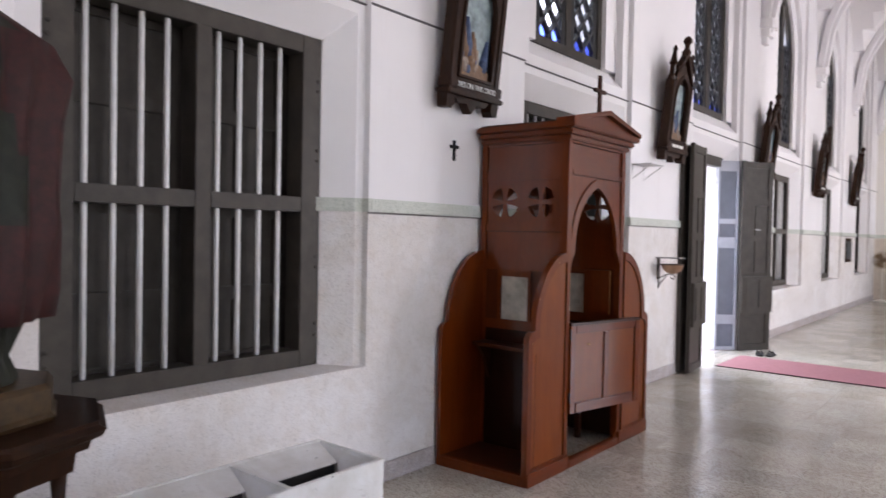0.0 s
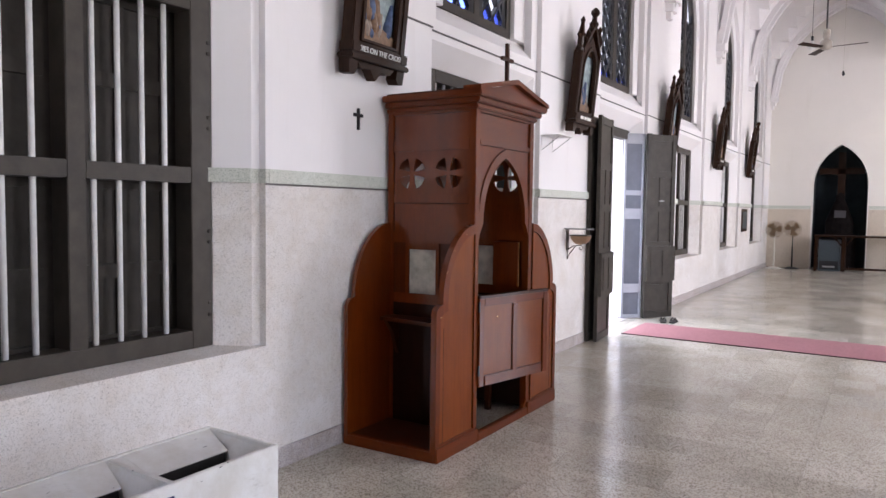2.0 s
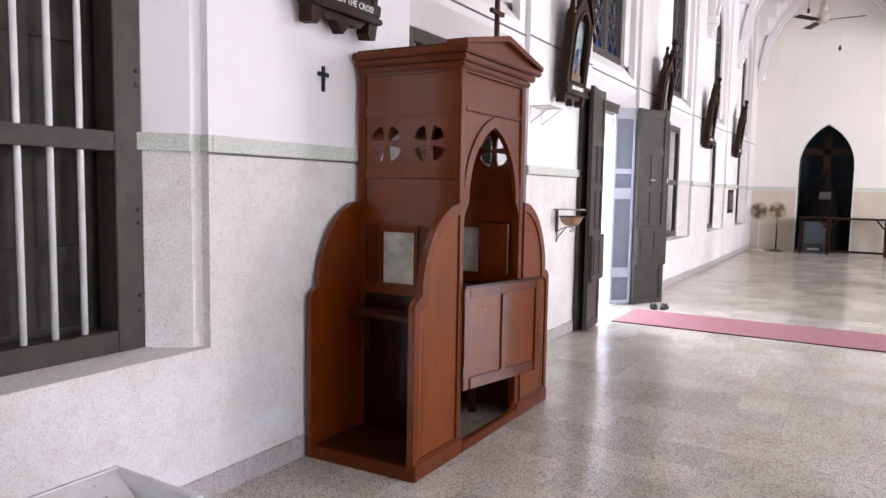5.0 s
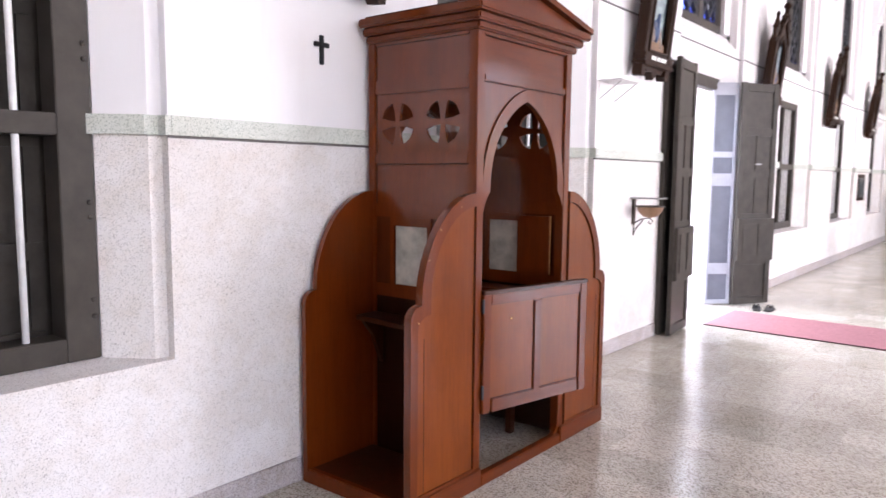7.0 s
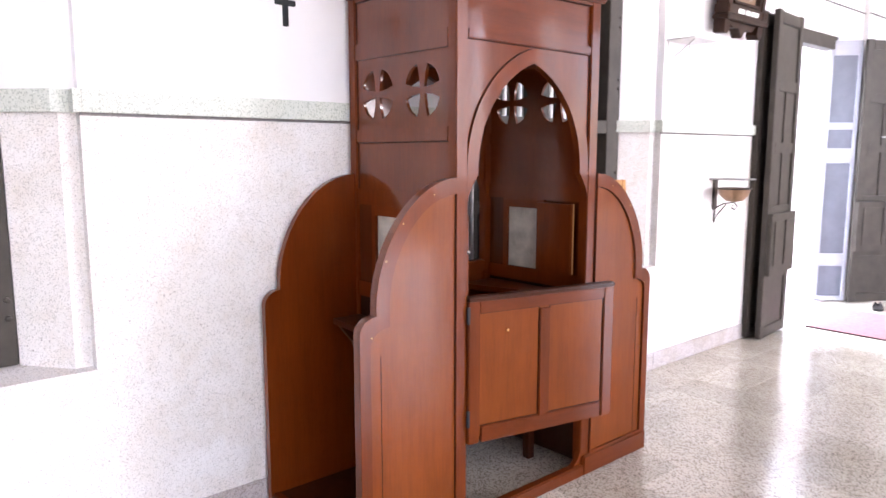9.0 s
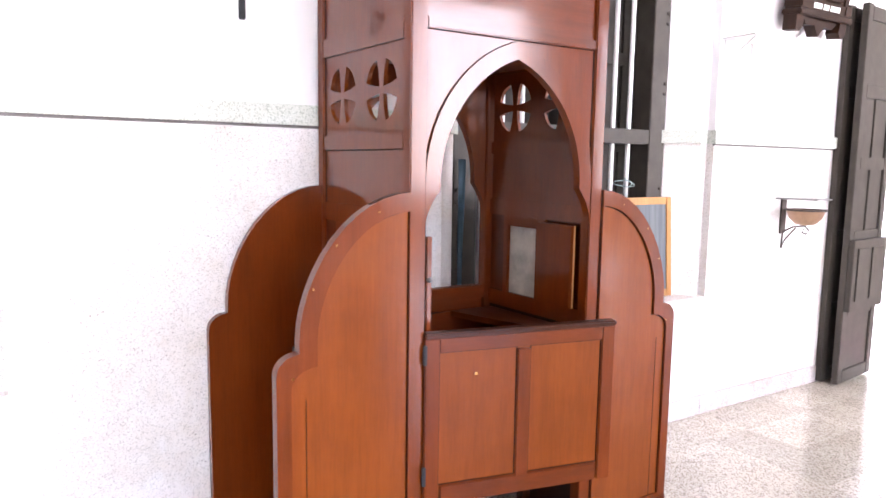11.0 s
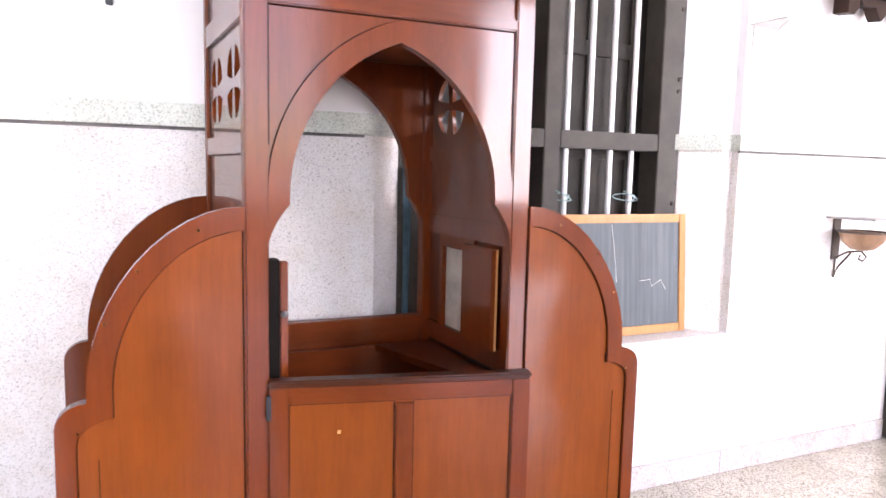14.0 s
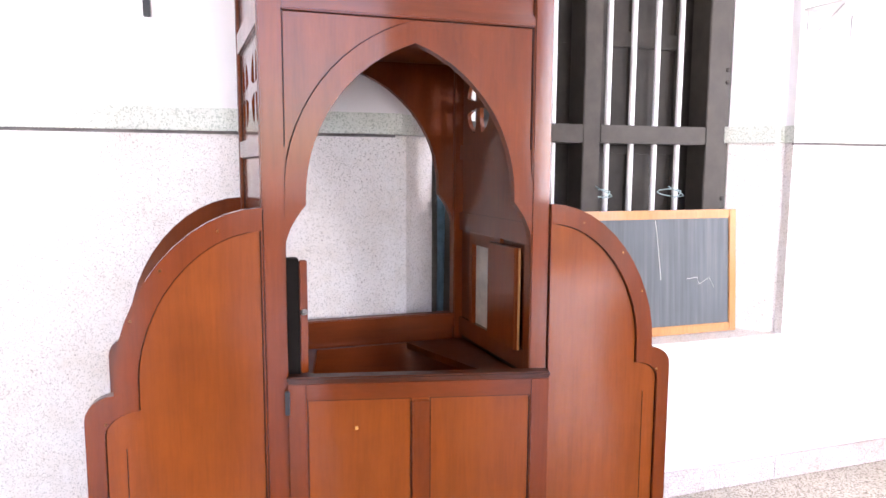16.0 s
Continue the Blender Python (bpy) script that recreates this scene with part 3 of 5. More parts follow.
door_leaf((-3.09, 8.24), (-3.14, 8.80), "taupe panelled door leaf folded open against the wall", FRAME, True)
door_leaf((-3.20, 8.22), (-3.20, 8.80), "taupe panelled door leaf folded behind another", FRAME, False)
door_leaf((-3.18, 10.42), (-2.90, 10.88), "taupe panelled door leaf standing open", FRAME, True, latch=True)
door_leaf((-3.462, 10.255), (-3.235, 10.47), "white door leaf with grey panels, daylight put into their colours", PALELEAF, False, field=SKYBLUE, rails=[(0.012, 0.06), (0.38, 0.51), (1.45, 1.60), (1.79, 1.86), (2.53, 2.675)])

carpet = thing("carpet_runner", (-1.56, 9.56, 0), "dusty red carpet runner laid from the side door", "carpet")
bm = bmesh.new()
n = 60
x0, x1 = -3.03, -0.12
for i in range(n):
    a, b = x0 + (x1 - x0) * i / n, x0 + (x1 - x0) * (i + 1) / n
    w = [0.012 * math.sin(1.7 * i) * math.sin(0.6 * i) for i in (i, i + 1)]
    vs = [bm.verts.new(v) for v in ((a, 9.05 + w[0], 0.009), (b, 9.05 + w[1], 0.009), (b, 10.07 + w[1], 0.009), (a, 10.07 + w[0], 0.009))]
    lo = [bm.verts.new((v.co.x, v.co.y, 0.0005)) for v in vs]
    bm.faces.new(vs)
    bm.faces.new((lo[0], lo[1], vs[1], vs[0]))
    bm.faces.new((vs[3], vs[2], lo[2], lo[3]))
bmesh.ops.remove_doubles(bm, verts=bm.verts, dist=0.0005)
part("woven_top", bm, CARPET, carpet)
part("binding", box(x0, x1, 9.035, 9.05, 0.0005, 0.011), plain("dark_binding", (0.05, 0.015, 0.02), 0.9), carpet, "dark bound edge")

# ---- confessional ----
FRONT, REAR = -2.493, -3.19
CY, BL, BR = 4.78, 4.345, 5.215
conf = thing("confessional", (-2.8, CY, 0), "varnished reddish-brown wooden confessional with pointed arches and rounded side wings", "confessional")


def trefoil(c, half, foot, cusp_y, cusp_z, apex, n=9):
    """Opening with straight feet, small lower lobes and a pointed head."""
    left = [(c - half, foot)]
    for i in range(8):
        u = i / 7
        left.append((c - half + (half - cusp_y) * u ** 1.5, cusp_z - 0.13 * (1 - u ** 0.8)))
    h = apex - cusp_z - 0.02
    R = (cusp_y * cusp_y + h * h) / (2 * cusp_y)
    top = math.asin(min(1, h / R))
    for i in range(n + 1):
        left.append((c - cusp_y + R - R * math.cos(top * i / n), cusp_z + 0.02 + R * math.sin(top * i / n)))
    return left + [(2 * c - y, z) for y, z in left[:-1]][::-1]


def arch_board(name, x0, x1, bottom):
    hole = trefoil(CY, 0.375, bottom, 0.315, 1.44, 1.895)
    outline = [(BL + 0.035, bottom)] + hole + [(BR - 0.035, bottom), (BR - 0.035, 1.99), (BL + 0.035, 1.99)]
    return plate(name, outline, [], "x", x0, x1, WOOD, conf)


# front: posts, arch, rails, upper panel
for y0, y1 in ((BL, BL + 0.062), (BR - 0.062, BR)):
    part("front_post", box(FRONT - 0.05, FRONT, y0, y1, 0.06, 2.2), WOOD, conf, bevel=0.004)
    part("rear_post", box(REAR, REAR + 0.05, y0, y1, 0.0, 2.2), WOOD, conf, bevel=0.004)
arch_board("front_arch_board", FRONT - 0.035, FRONT - 0.012, 1.0)
arch_board("rear_arch_board", REAR + 0.012, REAR + 0.035, 0.96)
# raised moulding that follows arch and cusps and runs out into the posts
inner_line = trefoil(CY, 0.375, 1.0, 0.315, 1.44, 1.895, 14)
ring_out = pointed(CY, 0.3735, 1.47, 1.957, 14)
for x0, x1 in ((FRONT - 0.012, FRONT - 0.003), (REAR + 0.003, REAR + 0.012)):
    plate("arch_moulding", [(CY - 0.3738, 1.0)] + ring_out + [(CY + 0.3738, 1.0)] + inner_line[::-1], [], "x", x0, x1, WOOD, conf)
for x0, x1 in ((FRONT - 0.045, FRONT - 0.001), (REAR + 0.001, REAR + 0.045)):
    part("arch_rail", box(x0, x1, BL + 0.062, BR - 0.062, 1.963, 1.998), WOOD_H, conf, bevel=0.004)
    part("frieze_panel", box(x0 + 0.014, x1 - 0.014, BL + 0.06, BR - 0.06, 1.998, 2.18), WOOD_H, conf)
    part("top_rail", box(x0, x1, BL + 0.062, BR - 0.062, 2.175, 2.2), WOOD_H, conf)


def rosette(cx0, cz, r):
    """Four pointed petals round a cross of wood."""
    loops = []
    for k in range(4):
        a0 = math.pi / 2 * k + math.pi / 4
        u, v = (math.cos(a0), math.sin(a0)), (-math.sin(a0), math.cos(a0))
        pts = [(0.16, 0.0), (0.55, 0.30), (0.85, 0.46), (0.95, 0.25), (1.0, 0.0), (0.95, -0.25), (0.85, -0.46), (0.55, -0.30)]
        loops.append([(cx0 + r * (p * u[0] + q * v[0]), cz + r * (p * u[1] + q * v[1])) for p, q in pts])
    return loops


for y, s, side in ((BL, 1, "left"), (BR, -1, "right")):
    t0, t1 = (y + 0.012, y + 0.027) if s > 0 else (y - 0.027, y - 0.012)
    r0, r1 = (y + 0.0006, y + 0.04) if s > 0 else (y - 0.04, y - 0.0006)
    xa, xb = REAR + 0.05, FRONT - 0.05
    plate("rosette_panel", [(xa - 0.01, 1.62), (xb + 0.01, 1.62), (xb + 0.01, 1.94), (xa - 0.01, 1.94)], rosette(-2.997, 1.777, 0.112) + rosette(-2.705, 1.777, 0.112), "y", t0, t1, SIDE, conf)
    part("side_panel", box(xa - 0.01, xb + 0.01, t0, t1, 2.0, 2.19), SIDE, conf)
    part("side_panel", box(xa - 0.01, xb + 0.01, t0, t1, 1.36, 1.58), SIDE, conf)
    for z0, z1 in ((1.93, 2.0), (1.575, 1.63), (1.30, 1.37), (0.88, 0.95), (2.175, 2.2)):
        part("side_rail", box(xa, xb, r0, r1, z0, z1), SIDE, conf, bevel=0.0012)
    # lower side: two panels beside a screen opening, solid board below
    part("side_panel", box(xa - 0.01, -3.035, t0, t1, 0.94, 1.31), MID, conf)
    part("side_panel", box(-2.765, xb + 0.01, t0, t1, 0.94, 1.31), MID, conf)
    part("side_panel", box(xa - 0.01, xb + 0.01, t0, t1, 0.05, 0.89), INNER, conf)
    for x in (-3.035, -2.79):
        part("side_muntin", box(x, x + 0.025, r0, r1, 0.95, 1.30), WOOD, conf)
    part("screen_rail", box(-3.01, -2.79, r0, r1, 1.255, 1.30), WOOD, conf)
    part("screen", box(-3.012, -2.788, t0 + 0.004, t1 - 0.004, 0.95, 1.26), SCREEN, conf, "yellowed perforated screen sheet")
    # armrest on brackets in the penitent's place
    ay0, ay1 = (y - 0.20, y) if s > 0 else (y, y + 0.20)
    part("armrest", prism([(REAR + 0.05, ay0 + (0.06 if s > 0 else 0)), (REAR + 0.05, ay1 - (0 if s > 0 else 0.06)), (FRONT - 0.05, ay1), (FRONT - 0.05, ay0)], "z", 0.765, 0.79), EDGE, conf, bevel=0.005)
    for x in (REAR + 0.08, FRONT - 0.1):
        yo = y - 0.14 if s > 0 else y + 0.14
        part("bracket", prism([(y, 0.765), (yo, 0.765), (y + (yo - y) * 0.5, 0.68), (y + (yo - y) * 0.15, 0.56), (y, 0.52)], "x", x, x + 0.025), EDGE, conf)


def wing_line(y, s, inset=0.0):
    """Outline of a wing: quarter round, small lobe, straight foot; s is -1 to the low y side."""
    pts = [(y, 0.06 + (0.05 if inset else 0)), (y, 1.435 - inset)]
    w, h = 0.385 - inset, 0.45 - inset
    for i in range(1, 13):
        a = math.pi / 2 * i / 12
        pts.append((y + s * w * math.sin(a) ** 1.04, 0.985 + h * math.cos(a) ** 1.12))
    ys = y + s * w
    pts.append((ys, 0.95 - 0.75 * inset))
    e = y + s * (0.458 - 0.8 * inset)
    for i in range(1, 7):
        a = math.pi / 2 * i / 6
        pts.append((ys + (e - ys) * math.sin(a), 0.888 - 0.75 * inset + 0.062 * math.cos(a)))
    pts.append((e, 0.06 + (0.05 if inset else 0)))
    return pts


for y, s in ((BL, -1), (BR, 1)):
    for x0, x1, inside in ((FRONT - 0.03, FRONT, FRONT), (REAR, REAR + 0.03, REAR + 0.03)):
        wing = part("wing", prism(wing_line(y, s), "x", x0, x1), PANEL if inside == FRONT else WOOD, conf, bevel=0.004)
        wing.data.materials.append(SIDE)
        for f in wing.data.polygons:
            f.material_index = 1 if abs(f.normal.x) < 0.4 else 0
        if inside == FRONT:
            rim_o, rim_i = wing_line(y + s * 0.0005, s), wing_line(y + s * 0.004, s, 0.062)
            part("wing_moulding", ring(rim_o, rim_i, "x", FRONT, FRONT + 0.010), WOOD, wing, bevel=0.002)
            for z, k in ((1.40, 0.12), (1.30, 0.27), (1.17, 0.35), (0.9, 0.42)):
                part("screw", lathe([(0.006, 0), (0.004, 0.003)], (0, 0, 0), sides=8), BRASS, wing).matrix_basis = Matrix.Translation((FRONT + 0.007, y + s * k * 0.97, z)) @ pose(0, 0, 0, 0, 90, 0)
    a, b = (y - 0.44, y) if s < 0 else (y, y + 0.44)
    part("kneeling_board", box(REAR, FRONT - 0.03, a + (0.01 if s < 0 else 0), b - (0.01 if s > 0 else 0), 0.045, 0.07), EDGE, conf, bevel=0.004)
# plinth round the foot
part("plinth", box(FRONT - 0.002, FRONT + 0.018, 3.89, 4.4, 0, 0.10), WOOD_H, conf, bevel=0.006)
part("plinth", box(FRONT - 0.002, FRONT + 0.018, 5.16, 5.675, 0, 0.10), WOOD_H, conf, bevel=0.006)
part("plinth", box(FRONT - 0.03, FRONT + 0.017, 4.4, 5.16, 0, 0.06), WOOD_H, conf, bevel=0.006)
for y0, y1 in ((3.89, 3.93), (5.635, 5.675)):
    part("plinth", box(REAR - 0.01, FRONT - 0.002, y0, y1, 0, 0.074), WOOD_H, conf, bevel=0.006)
part("rear_plinth", box(REAR - 0.01, REAR + 0.02, 3.93, 5.635, 0, 0.07), WOOD_H, conf)
# kick board with a rounded opening below the half door
part("kick_corner", prism([(5.165, 0.05), (5.165, 0.33), (5.155, 0.33)] + [(5.155 - 0.085 * (1 - math.cos(math.pi / 2 * i / 6)), 0.14 - 0.09 * math.sin(math.pi / 2 * i / 6)) for i in range(7)], "x", FRONT - 0.03, FRONT - 0.002), WOOD, conf)
part("door_stop", box(FRONT - 0.05, FRONT - 0.028, BL + 0.062, BR - 0.062, 0.335, 0.36), WOOD, conf)
part("inner_post", box(-2.82, -2.78, 5.11, 5.15, 0, 0.34), EDGE, conf)
# rear lower board, seat, ledge and shutters inside
GROOVE_INNER = plain("dark_gap_black", (0.006, 0.004, 0.003), 0.7, spec=0.1)
part("rear_panel", box(REAR + 0.012, REAR + 0.03, BL + 0.05, BR - 0.05, 0.06, 0.91), WOOD_H, conf)
part("rear_sill", box(REAR, REAR + 0.05, BL + 0.062, BR - 0.062, 0.905, 0.965), WOOD_H, conf, bevel=0.004)
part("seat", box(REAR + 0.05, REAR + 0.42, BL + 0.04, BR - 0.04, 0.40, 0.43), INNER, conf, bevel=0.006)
part("seat_back", box(REAR + 0.05, REAR + 0.07, BL + 0.04, BR - 0.04, 0.43, 0.86), WOOD_H, conf)
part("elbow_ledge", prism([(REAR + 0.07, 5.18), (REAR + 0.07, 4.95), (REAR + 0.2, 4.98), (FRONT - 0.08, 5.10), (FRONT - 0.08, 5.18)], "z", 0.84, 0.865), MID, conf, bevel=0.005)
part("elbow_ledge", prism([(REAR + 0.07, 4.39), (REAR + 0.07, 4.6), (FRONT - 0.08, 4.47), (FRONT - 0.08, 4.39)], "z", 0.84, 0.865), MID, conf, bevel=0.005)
sh = part("screen_shutter", box(-2.575, -2.555, 4.452, 4.474, 0.945, 1.278), WOOD, conf, bevel=0.003)
# Added near-black block stands in for the dark gap beside the shutter.
part("shutter_guide", box(-2.61, -2.562, 4.385, 4.451, 0.93, 1.282), GROOVE_INNER, conf, "near-black block filling the dark gap beside the shutter")
part("knob", lathe([(0.008, 0), (0.012, 0.008), (0.006, 0.016)], (-2.553, 4.463, 1.12), sides=10), STEEL, sh, "small steel knob")
sh = part("screen_shutter", box(-2.78, -2.57, 5.135, 5.155, 0.955, 1.29), WOOD, conf, bevel=0.003)
part("pale_edge", box(-2.57, -2.567, 5.148, 5.1545, 0.955, 1.29), PINE, sh)
part("roof_board", box(REAR + 0.02, FRONT - 0.02, BL + 0.02, BR - 0.02, 2.15, 2.17), WOOD, conf)
part("soffit", box(REAR + 0.036, FRONT - 0.036, BL + 0.041, BR - 0.041, 1.937, 1.952), PANEL, conf)
# cornice, three steps, then the pediment and its cross
for z0, z1, o in ((2.19, 2.225, 0.02), (2.225, 2.262, 0.045), (2.262, 2.305, 0.075)):
    part("cornice", box(REAR - 0.0, FRONT + o, BL - o, BR + o, z0, z1), WOOD_H, conf, bevel=0.008)
ped = part("pediment", prism([(BL - 0.06, 2.305), (CY, 2.40), (BR + 0.06, 2.305)], "x", FRONT - 0.02, FRONT + 0.045), WOOD_H, conf)
for s in (-1, 1):
    e = BL - 0.085 if s < 0 else BR + 0.085
    part("raking_moulding", prism([(e, 2.300), (e, 2.328), (CY, 2.435), (CY, 2.402)], "x", FRONT - 0.05, FRONT + 0.08), WOOD_H, ped, bevel=0.004)
part("roof_top", box(REAR + 0.02, FRONT - 0.05, BL - 0.04, BR + 0.04, 2.305, 2.32), EDGE, conf)
xx = FRONT - 0.01
cr = part("finial_cross", box(xx - 0.012, xx + 0.012, CY - 0.012, CY + 0.012, 2.42, 2.69), EDGE, conf, "dark wooden cross")
part("cross_arm", box(xx - 0.0115, xx + 0.0115, CY - 0.08, CY + 0.08, 2.568, 2.592), EDGE, cr)
# dark beads in the moulding angles: varnish build-up plus recess shadow put into colour
GROOVE = wood("dark_varnish_and_shade", (0.022, 0.005, 0.0015), (0.045, 0.010, 0.003), coat=0.1)
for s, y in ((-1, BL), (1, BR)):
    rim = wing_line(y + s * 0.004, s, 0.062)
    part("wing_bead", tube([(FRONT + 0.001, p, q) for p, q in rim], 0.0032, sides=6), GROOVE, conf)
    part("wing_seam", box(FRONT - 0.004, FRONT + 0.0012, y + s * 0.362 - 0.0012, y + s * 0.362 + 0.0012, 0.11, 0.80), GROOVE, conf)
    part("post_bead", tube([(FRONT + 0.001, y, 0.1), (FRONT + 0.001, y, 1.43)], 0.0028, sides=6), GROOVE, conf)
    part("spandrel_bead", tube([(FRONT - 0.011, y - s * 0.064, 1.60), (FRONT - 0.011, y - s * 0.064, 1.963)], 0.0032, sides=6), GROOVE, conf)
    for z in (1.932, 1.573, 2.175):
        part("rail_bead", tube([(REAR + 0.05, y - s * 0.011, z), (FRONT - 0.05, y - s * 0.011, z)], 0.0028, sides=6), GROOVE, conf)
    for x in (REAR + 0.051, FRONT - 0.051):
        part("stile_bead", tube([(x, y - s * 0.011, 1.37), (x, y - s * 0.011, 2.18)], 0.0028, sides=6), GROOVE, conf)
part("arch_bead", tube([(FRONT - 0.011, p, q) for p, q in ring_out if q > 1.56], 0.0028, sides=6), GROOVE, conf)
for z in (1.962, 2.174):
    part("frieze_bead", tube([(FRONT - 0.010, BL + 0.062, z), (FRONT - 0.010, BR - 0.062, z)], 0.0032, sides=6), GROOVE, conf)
# half door, standing a little open
ANG = math.atan2(0.165, 0.735)
hinge = Matrix.Translation((FRONT - 0.011, 4.4085, 0)) @ Matrix.Rotation(-ANG, 4, "Z")


def on_door(name, a, material, parent, bevel=0.004, label=""):
    bm = box(*a)
    if bevel:
        bmesh.ops.bevel(bm, geom=list(bm.edges), offset=bevel, segments=2, affect="EDGES")
    bmesh.ops.transform(bm, matrix=hinge, verts=bm.verts)
    return part(name, bm, material, parent, label)


DW, D0, D1 = 0.747, 0.345, 0.942
hd = on_door("half_door", (0.002, 0.017, 0.02, DW - 0.02, D0 + 0.02, D1 - 0.02), PANEL, conf)
for a in ((0, 0.027, 0, 0.052, D0, D1), (0, 0.027, DW - 0.055, DW, D0, D1), (0, 0.0265, DW / 2 - 0.026, DW / 2 + 0.026, D0 + 0.06, D1 - 0.06)):
    on_door("stile", a, WOOD, hd)
for a in ((0, 0.0268, 0.06, DW - 0.06, D0, D0 + 0.07), (0, 0.0268, 0.05, DW - 0.05, D1 - 0.052, D1)):
    on_door("door_rail", a, WOOD_H, hd)
on_door("door_cap", (-0.012, 0.034, -0.002, DW + 0.003, D1 - 0.001, D1 + 0.018), EDGE, hd, 0.005, "dark worn top edge")
for u0, u1 in ((0.052, DW / 2 - 0.026), (DW / 2 + 0.026, DW - 0.055)):
    for a in ((0.016, 0.0195, u0, u0 + 0.003, D0 + 0.07, D1 - 0.052), (0.016, 0.0195, u1 - 0.003, u1, D0 + 0.07, D1 - 0.052),
              (0.016, 0.0195, u0, u1, D0 + 0.07, D0 + 0.073), (0.016, 0.0195, u0, u1, D1 - 0.055, D1 - 0.052)):
        on_door("panel_bead", a, GROOVE, hd, 0.0)
for z in (0.42, 0.85):
    on_door("hinge", (0.02, 0.03, -0.008, 0.006, z, z + 0.07), BLACK, hd, 0.002)
on_door("nail", (0.016, 0.021, 0.186, 0.195, 0.80, 0.809), BRASS, hd, 0.0)

for ob in conf.children_recursive:
    if ob.matrix_basis == Matrix.Identity(4):
        for v in ob.data.vertices:
            if v.co.z > 0.2:
                v.co.z += 0.025
            v.co.y -= 0.038 * max(0.0, FRONT - 0.02 - v.co.x)


# ---- things on the side wall ----
def placed(name, bm, m, material, parent, label="", bevel=0.0, smooth=False):
    """Like part(), for a bmesh built about the origin and moved by m."""
    if bevel:
        bmesh.ops.bevel(bm, geom=[e for e in bm.edges if e.is_manifold and e.calc_face_angle(0) > 0.5], offset=bevel, segments=2, affect="EDGES", clamp_overlap=True)
    bmesh.ops.transform(bm, matrix=m, verts=bm.verts)
    return part(name, bm, material, parent, label, smooth=smooth)


def lettering(name, text, size, m, material, parent):
    cu = bpy.data.curves.new(name, "FONT")
    cu.body, cu.size, cu.extrude, cu.align_x, cu.align_y = text, size, 0.0015, "CENTER", "CENTER"
    tmp = bpy.data.objects.new(name, cu)
    mesh = bpy.data.meshes.new_from_object(tmp)
    bpy.data.objects.remove(tmp)
    bpy.data.curves.remove(cu)
    mesh.transform(m @ Matrix(((0, 0, 1, 0), (1, 0, 0, 0), (0, 1, 0, 0), (0, 0, 0, 1))))
    mesh.materials.clear()
    return link_mesh(name, mesh, material, parent)


RELIEF = [plain("relief_sky", (0.24, 0.30, 0.31), 0.6, vary=0.45, scale=14), plain("relief_ochre", (0.17, 0.095, 0.05), 0.6, vary=0.35, scale=30),
          plain("relief_blue", (0.05, 0.08, 0.16), 0.6, vary=0.4, scale=25), plain("relief_stone", (0.26, 0.20, 0.16), 0.6, vary=0.3, scale=35)]


